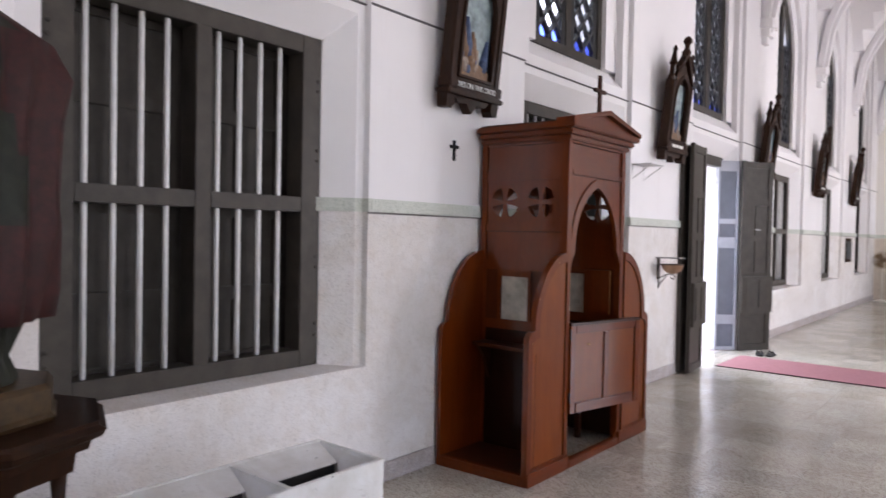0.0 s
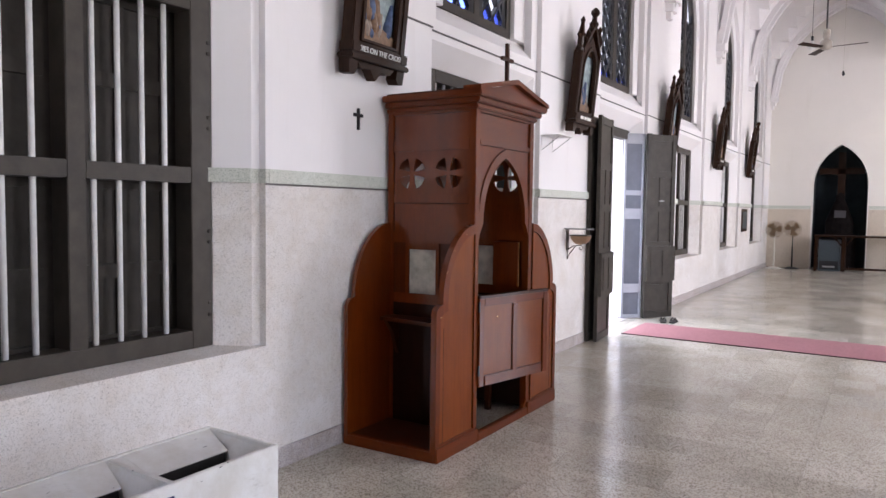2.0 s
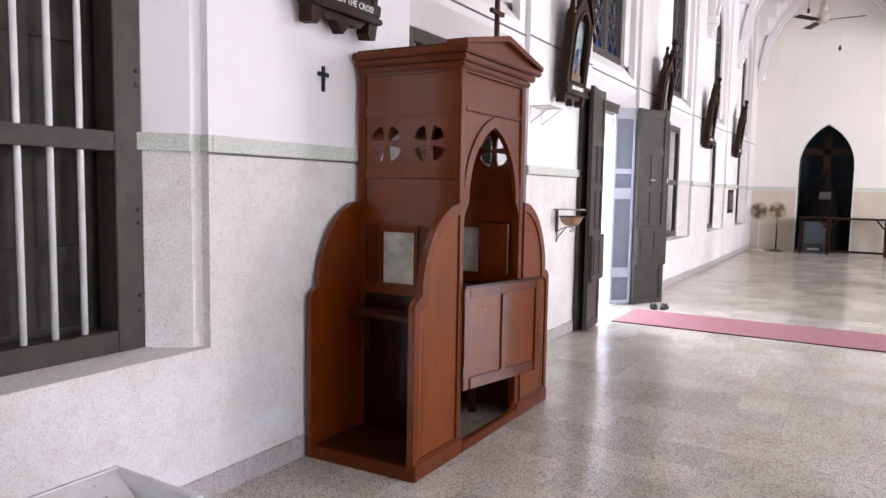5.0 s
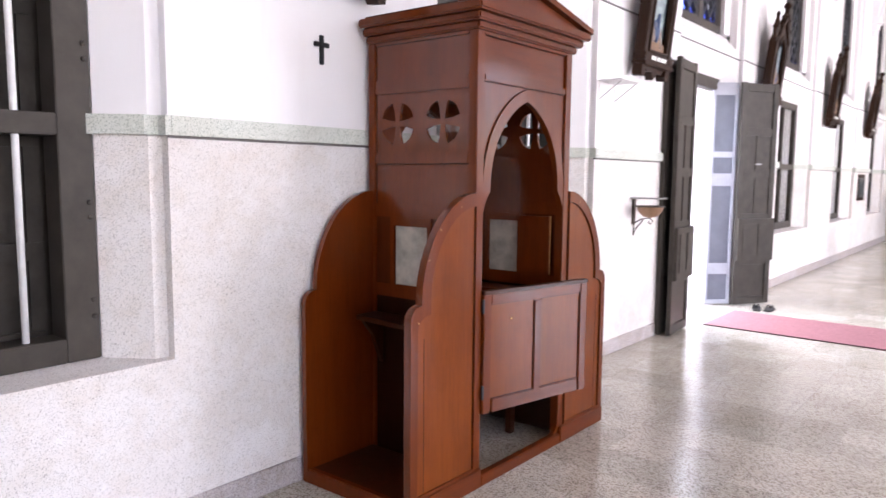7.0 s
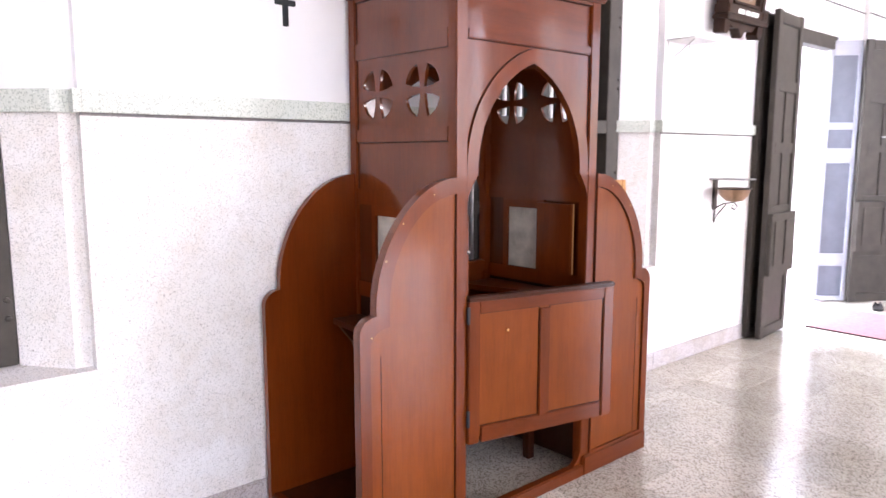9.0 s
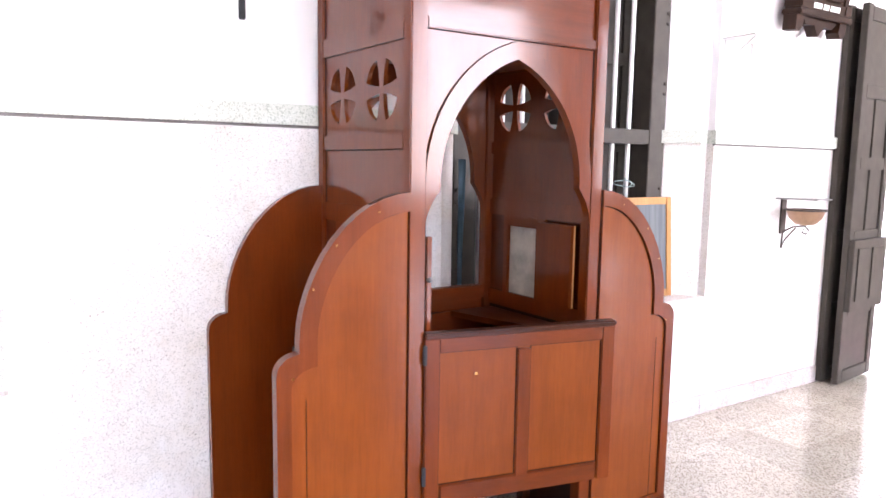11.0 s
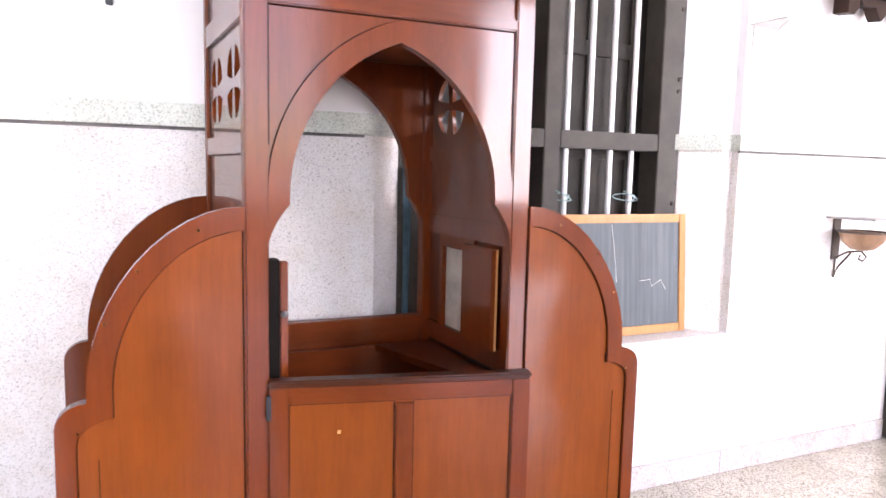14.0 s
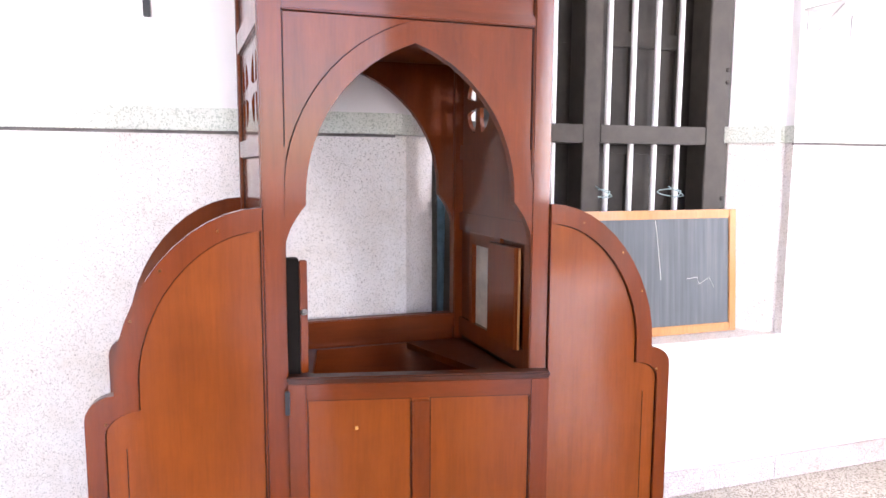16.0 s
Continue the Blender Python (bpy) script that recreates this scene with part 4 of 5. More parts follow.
def station(y, text, seed):
    rnd = random.Random(seed)
    root = thing("station_plaque", (W, y, 2.45), "dark carved devotional plaque with a painted relief on the wall", "wall plaque", "devotional plaques")
    m = Matrix.Translation((W + 0.035, y, 2.45)) @ Matrix.Rotation(radians(6), 4, "Y")

    def moved(ob):
        ob.data.transform(m)
        return ob
    hole = pointed(0, 0.17, 0.62, 0.86, 8, down=0.2)
    moved(plate("back_board", [(-0.27, 0.07), (0.27, 0.07), (0.27, 0.80), (0.15, 0.93), (0, 1.02), (-0.15, 0.93), (-0.27, 0.80)], [], "x", 0.0, 0.03, DARKWOOD, root))
    moved(plate("arch_frame", [(-0.235, 0.16), (0.235, 0.16), (0.235, 0.80), (0, 1.0), (-0.235, 0.80)], [hole], "x", 0.06, 0.09, DARKWOOD, root, bevel=0.004))
    moved(plate("arch_rim", pointed(0, 0.195, 0.62, 0.9, 8, down=0.18), [hole], "x", 0.09, 0.105, DARKWOOD, root, bevel=0.003))
    placed("picture_ground", box(0.03, 0.038, -0.19, 0.19, 0.19, 0.9), m, RELIEF[0], root, "pale blue painted ground")
    for k in range(17):
        u = rnd.uniform(-0.12, 0.12)
        h = rnd.uniform(0.08, 0.26)
        z = 0.22 + rnd.uniform(0, 0.12)
        w = rnd.uniform(0.014, 0.034)
        placed("relief", lathe([(w, 0), (w * 1.15, h * 0.3), (w * 0.7, h * 0.7), (w * 0.35, h)], (0, 0, 0), sides=8), m @ Matrix.Translation((0.045, u, z)) @ pose(0, 0, 0, rnd.uniform(-18, 18), 0, 0), RELIEF[1 + k % 3], root, "painted relief", smooth=True)
    placed("ground_relief", prism([(-0.17, 0.2), (0.17, 0.2), (0.17, 0.26), (0.05, 0.30), (-0.08, 0.27), (-0.17, 0.31)], "x", 0.038, 0.07), m, RELIEF[1], root)
    placed("gable_board", prism([(-0.24, 0.8), (0.24, 0.8), (0, 1.12)], "x", 0.03, 0.062), m, DARKWOOD, root)
    for s in (-1, 1):
        placed("pilaster", box(0.0, 0.10, s * 0.25 - 0.03, s * 0.25 + 0.03, 0.10, 0.82), m, DARKWOOD, root, bevel=0.008)
        placed("pilaster_base", box(0.0, 0.12, s * 0.25 - 0.042, s * 0.25 + 0.042, 0.10, 0.17), m, DARKWOOD, root, bevel=0.008)
        pin = placed("pinnacle", lathe([(0.042, 0.8), (0.048, 0.84), (0.034, 0.87), (0.036, 0.96), (0.05, 0.98), (0.036, 1.01), (0.02, 1.10), (0.03, 1.13), (0.004, 1.17)], (0, 0, 0), sides=8), m @ Matrix.Translation((0.055, s * 0.25, 0)), DARKWOOD, root)
        for z in (1.04, 1.10):
            placed("crocket", box(0.045, 0.065, s * 0.25 - 0.032, s * 0.25 + 0.032, z, z + 0.018), m, DARKWOOD, pin, bevel=0.005)
        placed("gable", prism([(s * 0.235, 0.80), (s * 0.255, 0.84), (0, 1.16), (0, 1.10)], "x", 0.05, 0.11), m, DARKWOOD, root, bevel=0.005)
        for k in range(3):
            f = 0.25 + 0.25 * k
            placed("crocket", box(0.06, 0.10, s * (0.25 * (1 - f)) - 0.022, s * (0.25 * (1 - f)) + 0.022, 0.84 + 0.32 * f, 0.885 + 0.32 * f), m, DARKWOOD, root, bevel=0.008)
        placed("foot", prism([(s * 0.29, 0.06), (s * 0.21, 0.06), (s * 0.205, 0.0), (s * 0.235, -0.035), (s * 0.28, -0.03)], "x", 0.01, 0.10), m, DARKWOOD, root, bevel=0.006)
    placed("finial", lathe([(0.034, 1.08), (0.055, 1.14), (0.03, 1.17), (0.028, 1.22), (0.052, 1.25), (0.045, 1.28), (0.014, 1.31)], (0, 0, 0), sides=8), m @ Matrix.Translation((0.08, 0, 0)), DARKWOOD, root)
    placed("plinth", box(0.0, 0.13, -0.305, 0.305, 0.06, 0.095), m, DARKWOOD, root, bevel=0.008)
    plq = placed("name_board", box(0.03, 0.115, -0.225, 0.225, 0.098, 0.165), m, DARKWOOD, root, bevel=0.004)
    if text:
        lettering("lettering", text, 0.049, m @ Matrix.Translation((0.117, 0, 0.130)), PALE, plq)
    else:
        for a, b in ((-0.15, -0.06), (-0.04, 0.02), (0.04, 0.15)):
            placed("lettering_bar", box(0.115, 0.117, a, b, 0.115, 0.147), m, PALE, plq)
    placed("bracket", prism([(-0.2, 0.06), (0.2, 0.06), (0.15, 0.015), (0.06, 0.02), (0, -0.045), (-0.06, 0.02), (-0.15, 0.015)], "x", 0.01, 0.085), m, DARKWOOD, root, bevel=0.006)
    return root


for k in range(5):
    station(4.07 + PITCH * k - (0.03 if k else 0), "DIES ON THE CROSS" if k == 0 else "", 11 + k)

xw = thing("wall_cross", (W, 4.03, 2.08), "small black wooden cross fixed on the white wall", "cross")
part("upright", box(W, W + 0.014, 4.018, 4.042, 2.08, 2.222), BLACK, xw, bevel=0.003)
part("arm", box(W, W + 0.0135, 3.983, 4.077, 2.165, 2.188), BLACK, xw, bevel=0.003)

sb = thing("shelf_bracket", (W, 7.05, 2.17), "thin white metal shelf bracket on the wall", "bracket")
for y in (6.93, 7.2):
    part("strut", tube([(W + 0.006, y, 2.31), (W + 0.006, y, 2.17), (W + 0.2, y, 2.305)], 0.005, sides=6), BAR, sb)
part("shelf", box(W + 0.002, W + 0.22, 6.9, 7.24, 2.312, 2.32), BAR, sb, bevel=0.002)

so = thing("holy_water_stoup", (W, 7.6, 1.05), "wrought iron wall bracket holding a copper holy water bowl", "stoup")
yb = 7.66
IRON = plain("rusty_brown_iron", (0.085, 0.065, 0.055), 0.6, 0.3)
part("wall_plate", box(W, W + 0.012, yb - 0.03, yb + 0.03, 1.12, 1.36), IRON, so, bevel=0.003)
part("top_shelf", box(W, W + 0.28, yb - 0.09, yb + 0.09, 1.352, 1.364), STEEL, so, bevel=0.003)
part("bowl", lathe([(0.012, 1.185), (0.06, 1.195), (0.10, 1.235), (0.118, 1.285), (0.122, 1.287), (0.116, 1.283), (0.09, 1.24), (0.01, 1.205)], (W + 0.16, yb, 0), sides=28), COPPER, so, "copper bowl", smooth=True)
part("bowl_ring", tube([(W + 0.16 + 0.122 * math.cos(0.2618 * k), yb + 0.122 * math.sin(0.2618 * k), 1.287) for k in range(25)], 0.006, sides=6), IRON, so, smooth=True)
part("scroll", tube([(W + 0.01, yb, 1.13), (W + 0.08, yb, 1.17), (W + 0.16, yb, 1.183), (W + 0.19, yb, 1.155), (W + 0.17, yb, 1.13), (W + 0.145, yb, 1.14), (W + 0.155, yb, 1.16)], 0.006, sides=6), IRON, so, smooth=True)
part("stay", tube([(W + 0.008, yb, 1.02), (W + 0.03, yb, 1.08), (W + 0.10, yb, 1.165)], 0.006, sides=6), IRON, so, smooth=True)
part("stay", tube([(W + 0.008, yb, 1.02), (W + 0.012, yb, 1.14)], 0.006, sides=6), IRON, so, smooth=True)

# slate board leaning in the second bay
bdm = Matrix.Translation((-3.325, 6.205, SILL + 0.012)) @ Matrix.Rotation(radians(-4), 4, "Y")
bd = thing("chalk_board", (-3.3, 6.2, SILL), "grey slate board in a pine frame leaning on window bars", "board")
placed("slate", box(-0.012, 0.0, -0.46, 0.46, 0.03, 0.58), bdm, BOARD, bd, "smeared grey slate")
for a in ((-0.018, 0.008, -0.487, -0.445, 0, 0.605), (-0.018, 0.008, 0.445, 0.487, 0, 0.605), (-0.018, 0.0078, -0.445, 0.445, 0, 0.043), (-0.018, 0.0078, -0.445, 0.445, 0.562, 0.605)):
    placed("frame_rail", box(*a), bdm, PINE, bd, bevel=0.003)
placed("chalk_mark", tube([(0.001, 0.02, 0.555), (0.001, 0.035, 0.43), (0.001, 0.05, 0.27)], 0.002, sides=5), bdm, CHALK, bd)
placed("chalk_mark", tube([(0.001, 0.20, 0.27), (0.001, 0.26, 0.275), (0.001, 0.27, 0.24), (0.001, 0.33, 0.27), (0.001, 0.36, 0.22)], 0.0012, sides=5), bdm, CHALK, bd)
for y in (5.96, 6.36):
    tw = thing("twine_loop", (-3.42, y, 1.42), "loop of pale twine tied round a window bar", "twine", "twine loops")
    part("knot", tube([(-3.44 + 0.045 * math.cos(0.55 * k) * (0.6 + 0.05 * k), y + 0.05 * math.sin(0.8 * k), 1.425 + 0.03 * math.sin(0.5 * k) + 0.004 * k) for k in range(14)], 0.003, sides=5), TWINE, tw, smooth=True)

cl = thing("blue_cloth", (-3.36, 5.17, SILL), "faded blue cloth hanging beside the window behind the confessional", "cloth")
bm = bmesh.new()
rows = [[bm.verts.new((-3.385 + 0.012 * math.sin(9 * j + 0.4 * i), 5.135 + 0.009 * j, SILL + 0.02 + 0.1 * i)) for j in range(5)] for i in range(9)]
for a, b in zip(rows, rows[1:]):
    for j in range(4):
        bm.faces.new((a[j], a[j + 1], b[j + 1], b[j]))
bmesh.ops.solidify(bm, geom=bm.faces[:], thickness=0.004)
part("folds", bm, BLUECLOTH, cl, smooth=True)

nt = thing("notice_board", (W, 18.7, 1.1), "small dark framed notice board on the far wall bay", "notice board")
part("panel", box(W, W + 0.02, 18.35, 19.05, 1.1, 1.65), DARKWOOD, nt, bevel=0.004)
part("paper", box(W + 0.02, W + 0.022, 18.43, 18.97, 1.17, 1.58), GREYBOX, nt)

# ---- collection box ----
X0, X1, Y0, Y1, ZT = -2.44, -2.056, 1.3, 2.184, 0.694
cb = thing("collection_box", ((X0 + X1) / 2, (Y0 + Y1) / 2, 0), "chipped white metal collection box with two slotted lids", "collection box")
for a in ((X1 - 0.02, X1, Y0, Y1, 0, ZT), (X0, X0 + 0.02, Y0, Y1, 0, ZT)):
    part("long_side", box(*a), BOXWHITE, cb, bevel=0.003)
for a in ((X0 + 0.02, X1 - 0.02, Y0, Y0 + 0.02, 0, ZT - 0.001), (X0 + 0.02, X1 - 0.02, Y1 - 0.02, Y1, 0, ZT - 0.001)):
    part("short_side", box(*a), BOXWHITE, cb, bevel=0.003)
part("divider", box(X0 + 0.02, X1 - 0.02, 1.735, 1.755, 0.02, ZT - 0.002), BOXWHITE, cb)
# Floor coloured black for the darkness inside the box.
part("inner_floor", box(X0 + 0.02, X1 - 0.02, Y0 + 0.02, Y1 - 0.02, 0.45, 0.46), BLACK, cb)
for a, b in ((1.32, 1.735), (1.755, 2.164)):
    lid = part("lid", prism([(X0 + 0.02, ZT - 0.003), (X0 + 0.185, ZT - 0.042), (X0 + 0.185, ZT - 0.047), (X0 + 0.02, ZT - 0.012)], "y", a + 0.045, b - 0.045), BOXWHITE, cb, "sloping lid")
    # Black plate under the lid, put in for the shade within the slot.
    part("slot_edge", box(X0 + 0.172, X0 + 0.18, a + 0.05, b - 0.05, ZT - 0.125, ZT - 0.05), BLACK, lid)
    part("ledge", prism([(X1 - 0.02, ZT - 0.03), (X1 - 0.02, ZT - 0.04), (X0 + 0.20, ZT - 0.098), (X0 + 0.20, ZT - 0.088)], "y", a, b), BOXWHITE, cb)
    for e, i in ((a, a + 0.045), (b, b - 0.045)):
        bm = bmesh.new()
        rim = [(X0 + 0.02, e, ZT - 0.004), (X0 + 0.02, i, ZT - 0.005), (X0 + 0.188, i, ZT - 0.044), (X0 + 0.20, i, ZT - 0.087), (X1 - 0.02, e, ZT - 0.026)]
        up, dn = [bm.verts.new(v) for v in rim], [bm.verts.new((x, y, z - 0.008)) for x, y, z in rim]
        for k in range(1, 4):
            bm.faces.new((up[0], up[k], up[k + 1]))
            bm.faces.new((dn[0], dn[k + 1], dn[k]))
        for k in range(5):
            bm.faces.new((up[k], dn[k], dn[(k + 1) % 5], up[(k + 1) % 5]))
        part("cheek", bm, BOXWHITE, cb, "sloping end plate")
lab = part("label", box(X1, X1 + 0.003, 1.42, 1.74, 0.42, 0.655), BLUE, cb, "blue label with white script")
for k, (a, b) in enumerate(((1.46, 1.55), (1.57, 1.62), (1.64, 1.71), (1.47, 1.6), (1.62, 1.69))):
    z = 0.59 if k < 3 else 0.50
    part("script_bar", box(X1 + 0.003, X1 + 0.005, a, b, z, z + 0.035), PALE, lab)

# ---- statue on its stand ----
SX, SY = -2.95, 1.03
st = thing("statue_stand", (SX, SY, 0), "dark polished octagonal wooden stand with turned legs", "stand")
part("top", lathe([(0.42, 0.80), (0.43, 0.83), (0.465, 0.845), (0.48, 0.87), (0.455, 0.885), (0.455, 0.9)], (SX, SY, 0), sides=8), DARKWOOD, st, bevel=0.005)
part("apron", lathe([(0.37, 0.72), (0.38, 0.80)], (SX, SY, 0), sides=8), DARKWOOD, st)
for k in range(4):
    a = math.pi / 4 + k * math.pi / 2
    part("leg", lathe([(0.03, 0), (0.022, 0.05), (0.03, 0.12), (0.02, 0.2), (0.026, 0.45), (0.018, 0.5), (0.032, 0.56), (0.022, 0.62), (0.03, 0.73)], (SX + 0.32 * math.cos(a), SY + 0.32 * math.sin(a), 0), sides=14), DARKWOOD, st, smooth=True)
part("low_shelf", lathe([(0.24, 0.16), (0.25, 0.18)], (SX, SY, 0), sides=8), DARKWOOD, st)

ROBE_R = plain("faded_red_robe", (0.032, 0.0042, 0.0033), 0.7, vary=0.5, scale=22)
ROBE_G = plain("dark_green_tunic", (0.010, 0.012, 0.006), 0.7, vary=0.5, scale=20)
GILT = plain("dull_gilt", (0.06, 0.034, 0.012), 0.5, 0.3, vary=0.4, scale=25)
FLESH = plain("painted_plaster", (0.30, 0.20, 0.15), 0.6)
bm = bmesh.new()
prof = [(0.15, 0.0), (0.15, 0.04), (0.125, 0.1), (0.125, 0.205), (0.188, 0.215), (0.198, 0.3), (0.215, 0.5), (0.205, 0.7), (0.2, 0.82), (0.215, 0.95), (0.205, 1.05), (0.12, 1.13), (0.06, 1.17), (0.055, 1.2), (0.085, 1.25), (0.095, 1.33), (0.07, 1.42), (0.01, 1.45)]
n = 96
rings = []
for i, (r, h) in enumerate(prof):
    row = []
    for k in range(n):
        r, a = prof[i][0], 6.2832 * k / n
        fold = 1 + (0.10 * math.sin(5 * a + 3 * h) + 0.07 * math.sin(11 * a - 4 * h) + 0.03 * math.sin(19 * a + 7 * h)) * (1 if 0.1 < h < 1.0 else 0.15)
        r *= 1.42 if 0.1 < h < 1.1 else 1.2
        row.append(bm.verts.new((SX + r * fold * math.cos(a), SY + 0.9 * r * fold * math.sin(a), 1.0 + 1.14 * h)))
    rings.append(row)
for i, (a, b) in enumerate(zip(rings, rings[1:])):
    for k in range(n):
        f = bm.faces.new((a[k], a[(k + 1) % n], b[(k + 1) % n], b[k]))
        h, ang = prof[i][1], 6.2832 * k / n
        f.smooth = True
        f.material_index = 3 if h > 1.12 else (1 if (math.cos(ang + 0.5 + 0.3 * math.sin(9 * h)) > 0.72 and h > 0.45) or h < 0.2 else 0)
bm.faces.new(rings[0])
bm.faces.new(rings[-1])
k0 = len(bm.faces)
lathe([(0.30, 0.9), (0.31, 0.915), (0.295, 0.93), (0.295, 1.01), (0.28, 1.03)], (SX, SY, 0), bm, sides=8)
bm.faces.ensure_lookup_table()
for f in bm.faces[k0:]:
    f.material_index = 2
statue = part("statue", bm, [ROBE_R, ROBE_G, GILT, FLESH, DARKWOOD])
tagged(statue, "robed plaster statue in red and green on a gilt base", "statue")

# ---- far end of the aisle ----
BLADE = plain("amber_fan_blade", (0.16, 0.10, 0.05), 0.4)


def pedestal_fan(x, y, head, tilt, label, body, group="pedestal fans"):
    root = thing("pedestal_fan", (x, y, 0), label, "fan", group)
    part("base", lathe([(0.2, 0), (0.2, 0.015), (0.12, 0.04), (0.03, 0.06)], (x, y, 0), sides=24), body, root, smooth=True)
    part("pole", lathe([(0.022, 0.05), (0.022, 0.6), (0.014, 0.61), (0.014, head)], (x, y, 0), sides=12), body, root, smooth=True)
    part("motor", tube([(x, y + 0.1, head), (x, y - 0.06, head)], [0.07, 0.05], sides=16), body, root, smooth=True)
    for r in (0.07, 0.12, 0.17, 0.22):
        part("guard_ring", tube([(x + r * math.cos(0.2618 * k), y - 0.13 + 0.25 * r, head + r * math.sin(0.2618 * k)) for k in range(25)], 0.007, sides=5), BLADE, root)
    for k in range(28):
        a = 0.2244 * k
        part("guard_wire", tube([(x, y - 0.13, head), (x + 0.22 * math.cos(a), y - 0.075, head + 0.22 * math.sin(a))], 0.005, sides=4), BLADE, root)
    for k in range(3):
        a = 2.094 * k + tilt
        part("blade", prism([(x, head), (x + 0.19 * math.cos(a - 0.75), head + 0.19 * math.sin(a - 0.75)), (x + 0.2 * math.cos(a), head + 0.2 * math.sin(a)), (x + 0.19 * math.cos(a + 0.35), head + 0.19 * math.sin(a + 0.35))], "y", y - 0.1, y - 0.09), BLADE, root)


pedestal_fan(-2.93, 21.9, 1.1, 0.3, "white pedestal fan standing by the end wall", PLASTIC)
pedestal_fan(-2.5, 22.15, 1.12, 0.9, "black pedestal fan standing by the end wall", BLACK)

tb = thing("long_table", (-0.9, 22.1, 0), "brown wooden trestle table standing before the niche", "table")
part("table_top", box(-1.95, 0.35, 21.8, 22.45, 0.93, 0.975), DARKWOOD, tb, bevel=0.005)
for x in (-1.93, -1.28, 0.02):
    for y in (21.84, 22.36):
        part("leg", box(x, x + 0.08, y, y + 0.07, 0, 0.93), DARKWOOD, tb, bevel=0.004)
for x in (-1.28, 0.02):
    for s in (-1, 1):
        a = x + 0.04
        part("brace", prism([(a + s * 0.04, 0.72), (a + s * 0.2, 0.93), (a + s * 0.25, 0.93), (a + s * 0.04, 0.66)], "y", 21.85, 21.89), DARKWOOD, tb)
part("stretcher", box(-1.2, 0.02, 22.05, 22.1, 0.05, 0.11), DARKWOOD, tb)
gc = thing("grey_cabinet", (-1.6, 22.1, 0), "blue-grey low cabinet under the table", "cabinet")
part("body", box(-1.83, -1.32, 21.9, 22.32, 0.004, 0.85), GREYBOX, gc, bevel=0.006)
part("door_panel", box(-1.8, -1.35, 21.888, 21.9, 0.32, 0.82), GREYBOX, gc, bevel=0.004)
part("drawer", box(-1.8, -1.35, 21.88, 21.9, 0.05, 0.28), BLACK, gc, bevel=0.004)
part("drawer_lip", box(-1.72, -1.43, 21.87, 21.88, 0.10, 0.15), STEEL, gc)

ns = thing("niche_cross", (NX, FAR + 0.6, 0), "large dark wooden cross standing in the niche", "cross")
part("upright", box(NX - 0.09, NX + 0.09, FAR + 0.6, FAR + 0.7, 0, 3.3), DARKWOOD, ns)
part("arm", box(NX - 0.55, NX + 0.55, FAR + 0.6, FAR + 0.7, 2.68, 2.85), DARKWOOD, ns)
bm = bmesh.new()
lathe([(0.34, 1.0), (0.36, 1.3), (0.25, 1.6), (0.16, 1.85), (0.11, 1.95), (0.12, 2.05), (0.03, 2.15)], (NX, FAR + 0.35, 0), bm, sides=18, squash=0.6)
lathe([(0.42, 0.0), (0.42, 0.98), (0.36, 1.0)], (NX, FAR + 0.35, 0), bm, sides=8, squash=0.7)
tagged(part("niche_statue", bm, plain("dim_statue_paint", (0.007, 0.005, 0.005), 0.9, vary=0.6, scale=9, spec=0.1), smooth=False), "dim seated statue group on a block in the niche", "statue")
part("pale_cloth", box(NX - 0.12, NX + 0.16, FAR + 0.12, FAR + 0.15, 1.45, 1.65), plain("dim_cloth", (0.05, 0.045, 0.05), 0.8), ns)

cf = thing("ceiling_fan", (-1.28, 14.4, 4.4), "dark three-bladed ceiling fan on a long rod", "ceiling fan")
fx, fy, fz = -1.28, 14.4, 4.48
part("rod", tube([(fx, fy, fz + 0.1), (fx, fy, 7.2)], 0.014, sides=8), BLACK, cf)
part("motor", lathe([(0.05, -0.06), (0.1, -0.03), (0.1, 0.08), (0.04, 0.12), (0.06, 0.16), (0.06, 0.28), (0.02, 0.3)], (fx, fy, fz), sides=20), plain("cream_fan_motor", (0.35, 0.31, 0.26), 0.4), cf, smooth=True)
for a in (-4, 116, 236):
    m = Matrix.Translation((fx, fy, fz - 0.02)) @ Matrix.Rotation(radians(a), 4, "Z") @ Matrix.Rotation(radians(9), 4, "X")
    placed("blade", prism([(0.1, -0.03), (0.2, -0.06), (0.62, -0.065), (0.63, 0.06), (0.2, 0.05), (0.1, 0.03)], "z", 0, 0.008), m, DARKWOOD, cf)
bu = thing("light_bulb", (fx - 0.22, fy, fz), "clear unlit bulb hanging beside the fan", "bulb")
part("flex", tube([(fx - 0.22, fy, fz + 0.2), (fx - 0.22, fy, 7.1)], 0.004, sides=5), BLACK, bu)
part("socket", lathe([(0.02, 0.12), (0.022, 0.2)], (fx - 0.22, fy, fz), sides=10), BLACK, bu)
part("globe", lathe([(0.005, -0.05), (0.05, -0.02), (0.06, 0.03), (0.03, 0.1), (0.018, 0.12)], (fx - 0.22, fy, fz), sides=16), PALE, bu, "clear glass globe", smooth=True)
pc = thing("pull_cord", (-1.0, 14.4, 3.9), "thin pull cord with a small weight hanging from the vault", "cord")
part("cord", tube([(-1.0, 14.4, 4.02), (-1.0, 14.4, 7.35)], 0.004, sides=5), PLASTIC, pc)
part("weight", lathe([(0.005, 3.94), (0.025, 3.97), (0.012, 4.03)], (-1.0, 14.4, 0), sides=10), BLACK, pc)

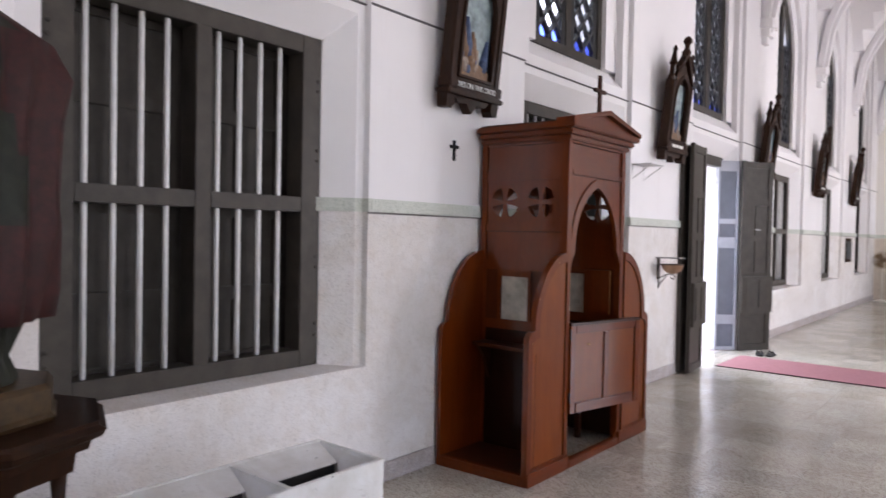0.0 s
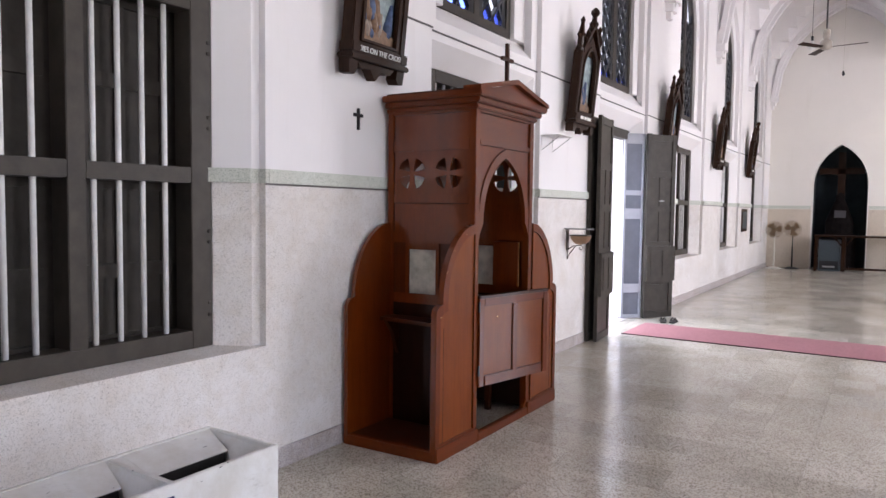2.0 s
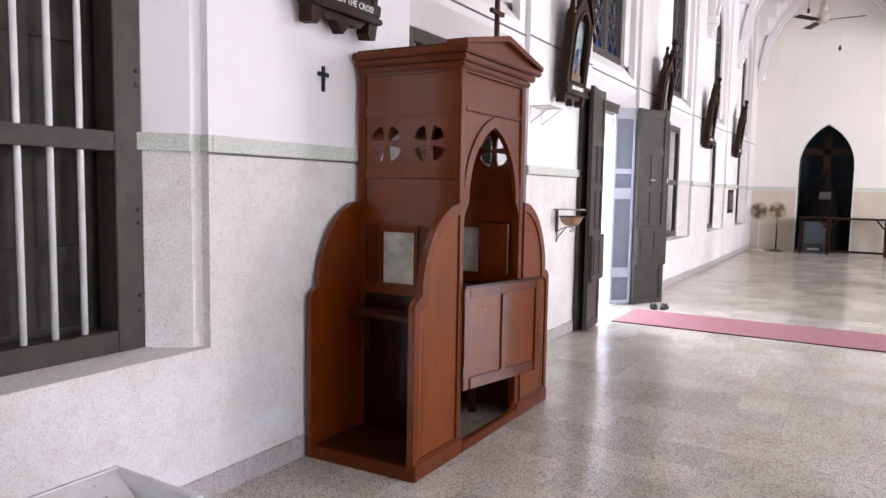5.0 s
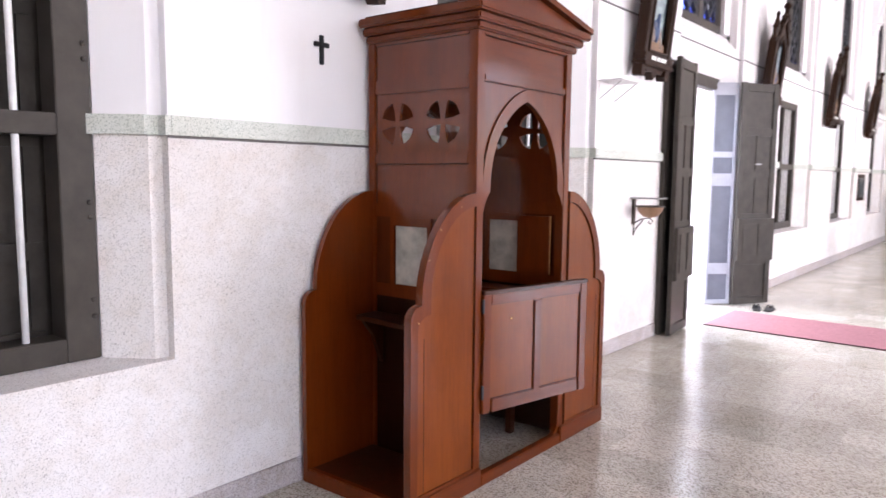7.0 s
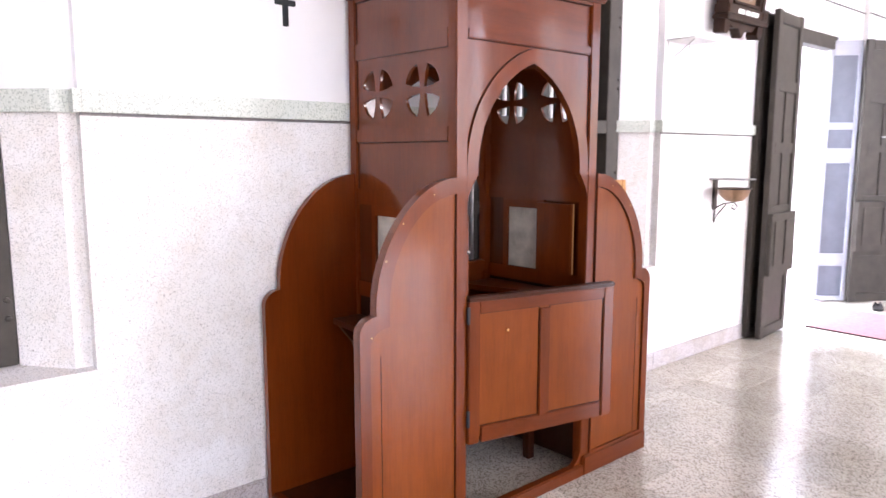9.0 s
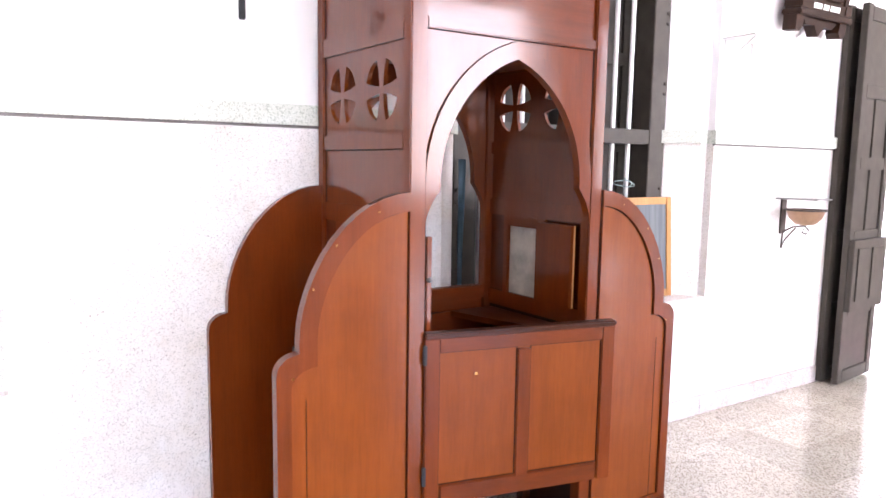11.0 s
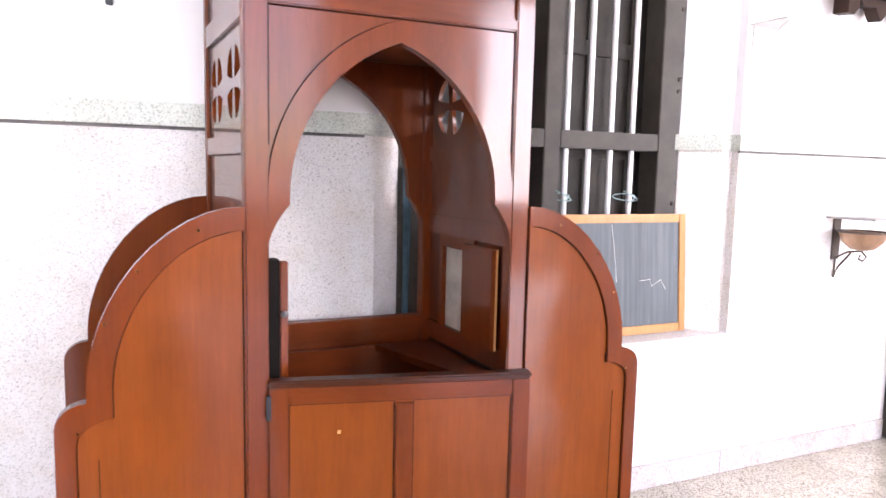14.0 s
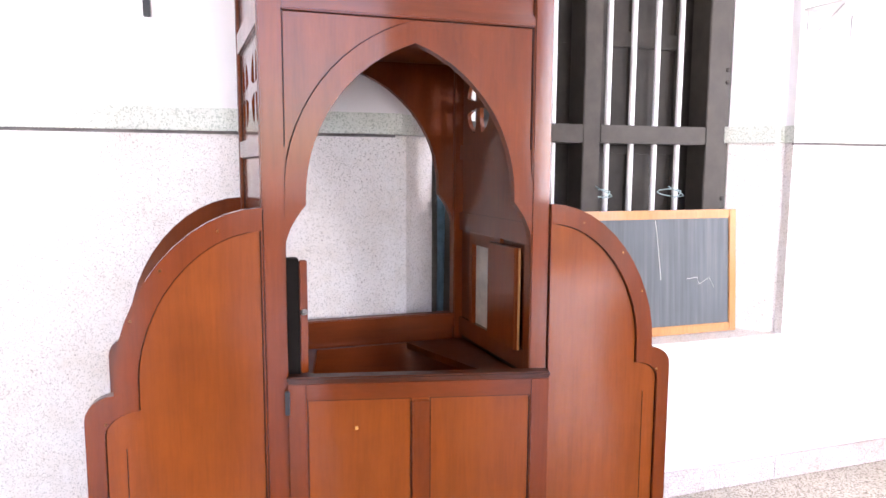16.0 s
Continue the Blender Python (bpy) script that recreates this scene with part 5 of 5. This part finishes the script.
for dx, dy, rz in ((0.0, 0.0, 20), (0.13, 0.05, 5)):
    sx, sy = -2.86 + dx, 10.33 + dy
    root = thing("sandal", (sx, sy, 0), "black rubber sandal lying on the floor by the carpet", "sandal", "pair of sandals")
    m = Matrix.Translation((sx, sy, 0.001)) @ Matrix.Rotation(radians(rz), 4, "Z")
    placed("sole", prism([(-0.04, -0.12), (0.03, -0.125), (0.045, -0.02), (0.05, 0.09), (0.02, 0.13), (-0.03, 0.12), (-0.045, 0.02)], "z", 0, 0.02), m, RUBBER, root, bevel=0.004)
    for a, b in (((-0.042, 0.0), (0.0, 0.09)), ((0.045, 0.0), (0.0, 0.09))):
        placed("strap", tube([(a[0], a[1], 0.018), ((a[0] + b[0]) / 2, (a[1] + b[1]) / 2, 0.06), (b[0], b[1], 0.02)], 0.008, sides=6), m, RUBBER, root)

# ---- floor tiles ----
S, T = 0.33, 0.006
tile_bm = bmesh.new()
box(-S / 2 + 0.0006, S / 2 - 0.0006, -S / 2 + 0.0006, S / 2 - 0.0006, -T, 0, tile_bm)
tile_mesh = bpy.data.meshes.new("floor_tile")
tile_bm.to_mesh(tile_mesh)
tile_bm.free()
tile_mesh.materials.append(TILE)
floor_ob = bpy.data.objects["floor"]
verts, faces = [], []
nx0, nx1, ny0, ny1 = -2, 38, -28, 69
for i in range(nx0, nx1):
    for j in range(ny0, ny1):
        x, y = W + S * (i + 0.5), S * (j + 0.5)
        if 0 <= i < 10 and 6 <= j < 36:
            ob = new("floor_tile", tile_mesh)
            ob.parent = floor_ob
            ob.matrix_basis = Matrix.Translation((x, y, 0)) @ Matrix.Rotation(radians(random.uniform(-0.12, 0.12)), 4, "X")
        else:
            k = len(verts)
            h = S / 2 - 0.0006
            verts += [(x - h, y - h, 0), (x + h, y - h, 0), (x + h, y + h, 0), (x - h, y + h, 0), (x - h, y - h, -T), (x + h, y - h, -T), (x + h, y + h, -T), (x - h, y + h, -T)]
            faces += [(k, k + 1, k + 2, k + 3), (k, k + 4, k + 5, k + 1), (k + 1, k + 5, k + 6, k + 2), (k + 2, k + 6, k + 7, k + 3), (k + 3, k + 7, k + 4, k)]
rest = bpy.data.meshes.new("far_floor_tiling")
rest.from_pydata(verts, [], faces)
rest.materials.append(TILE)
ob = new("far_floor_tiling", rest)
ob.parent = floor_ob
tagged(ob, kind="stuff")
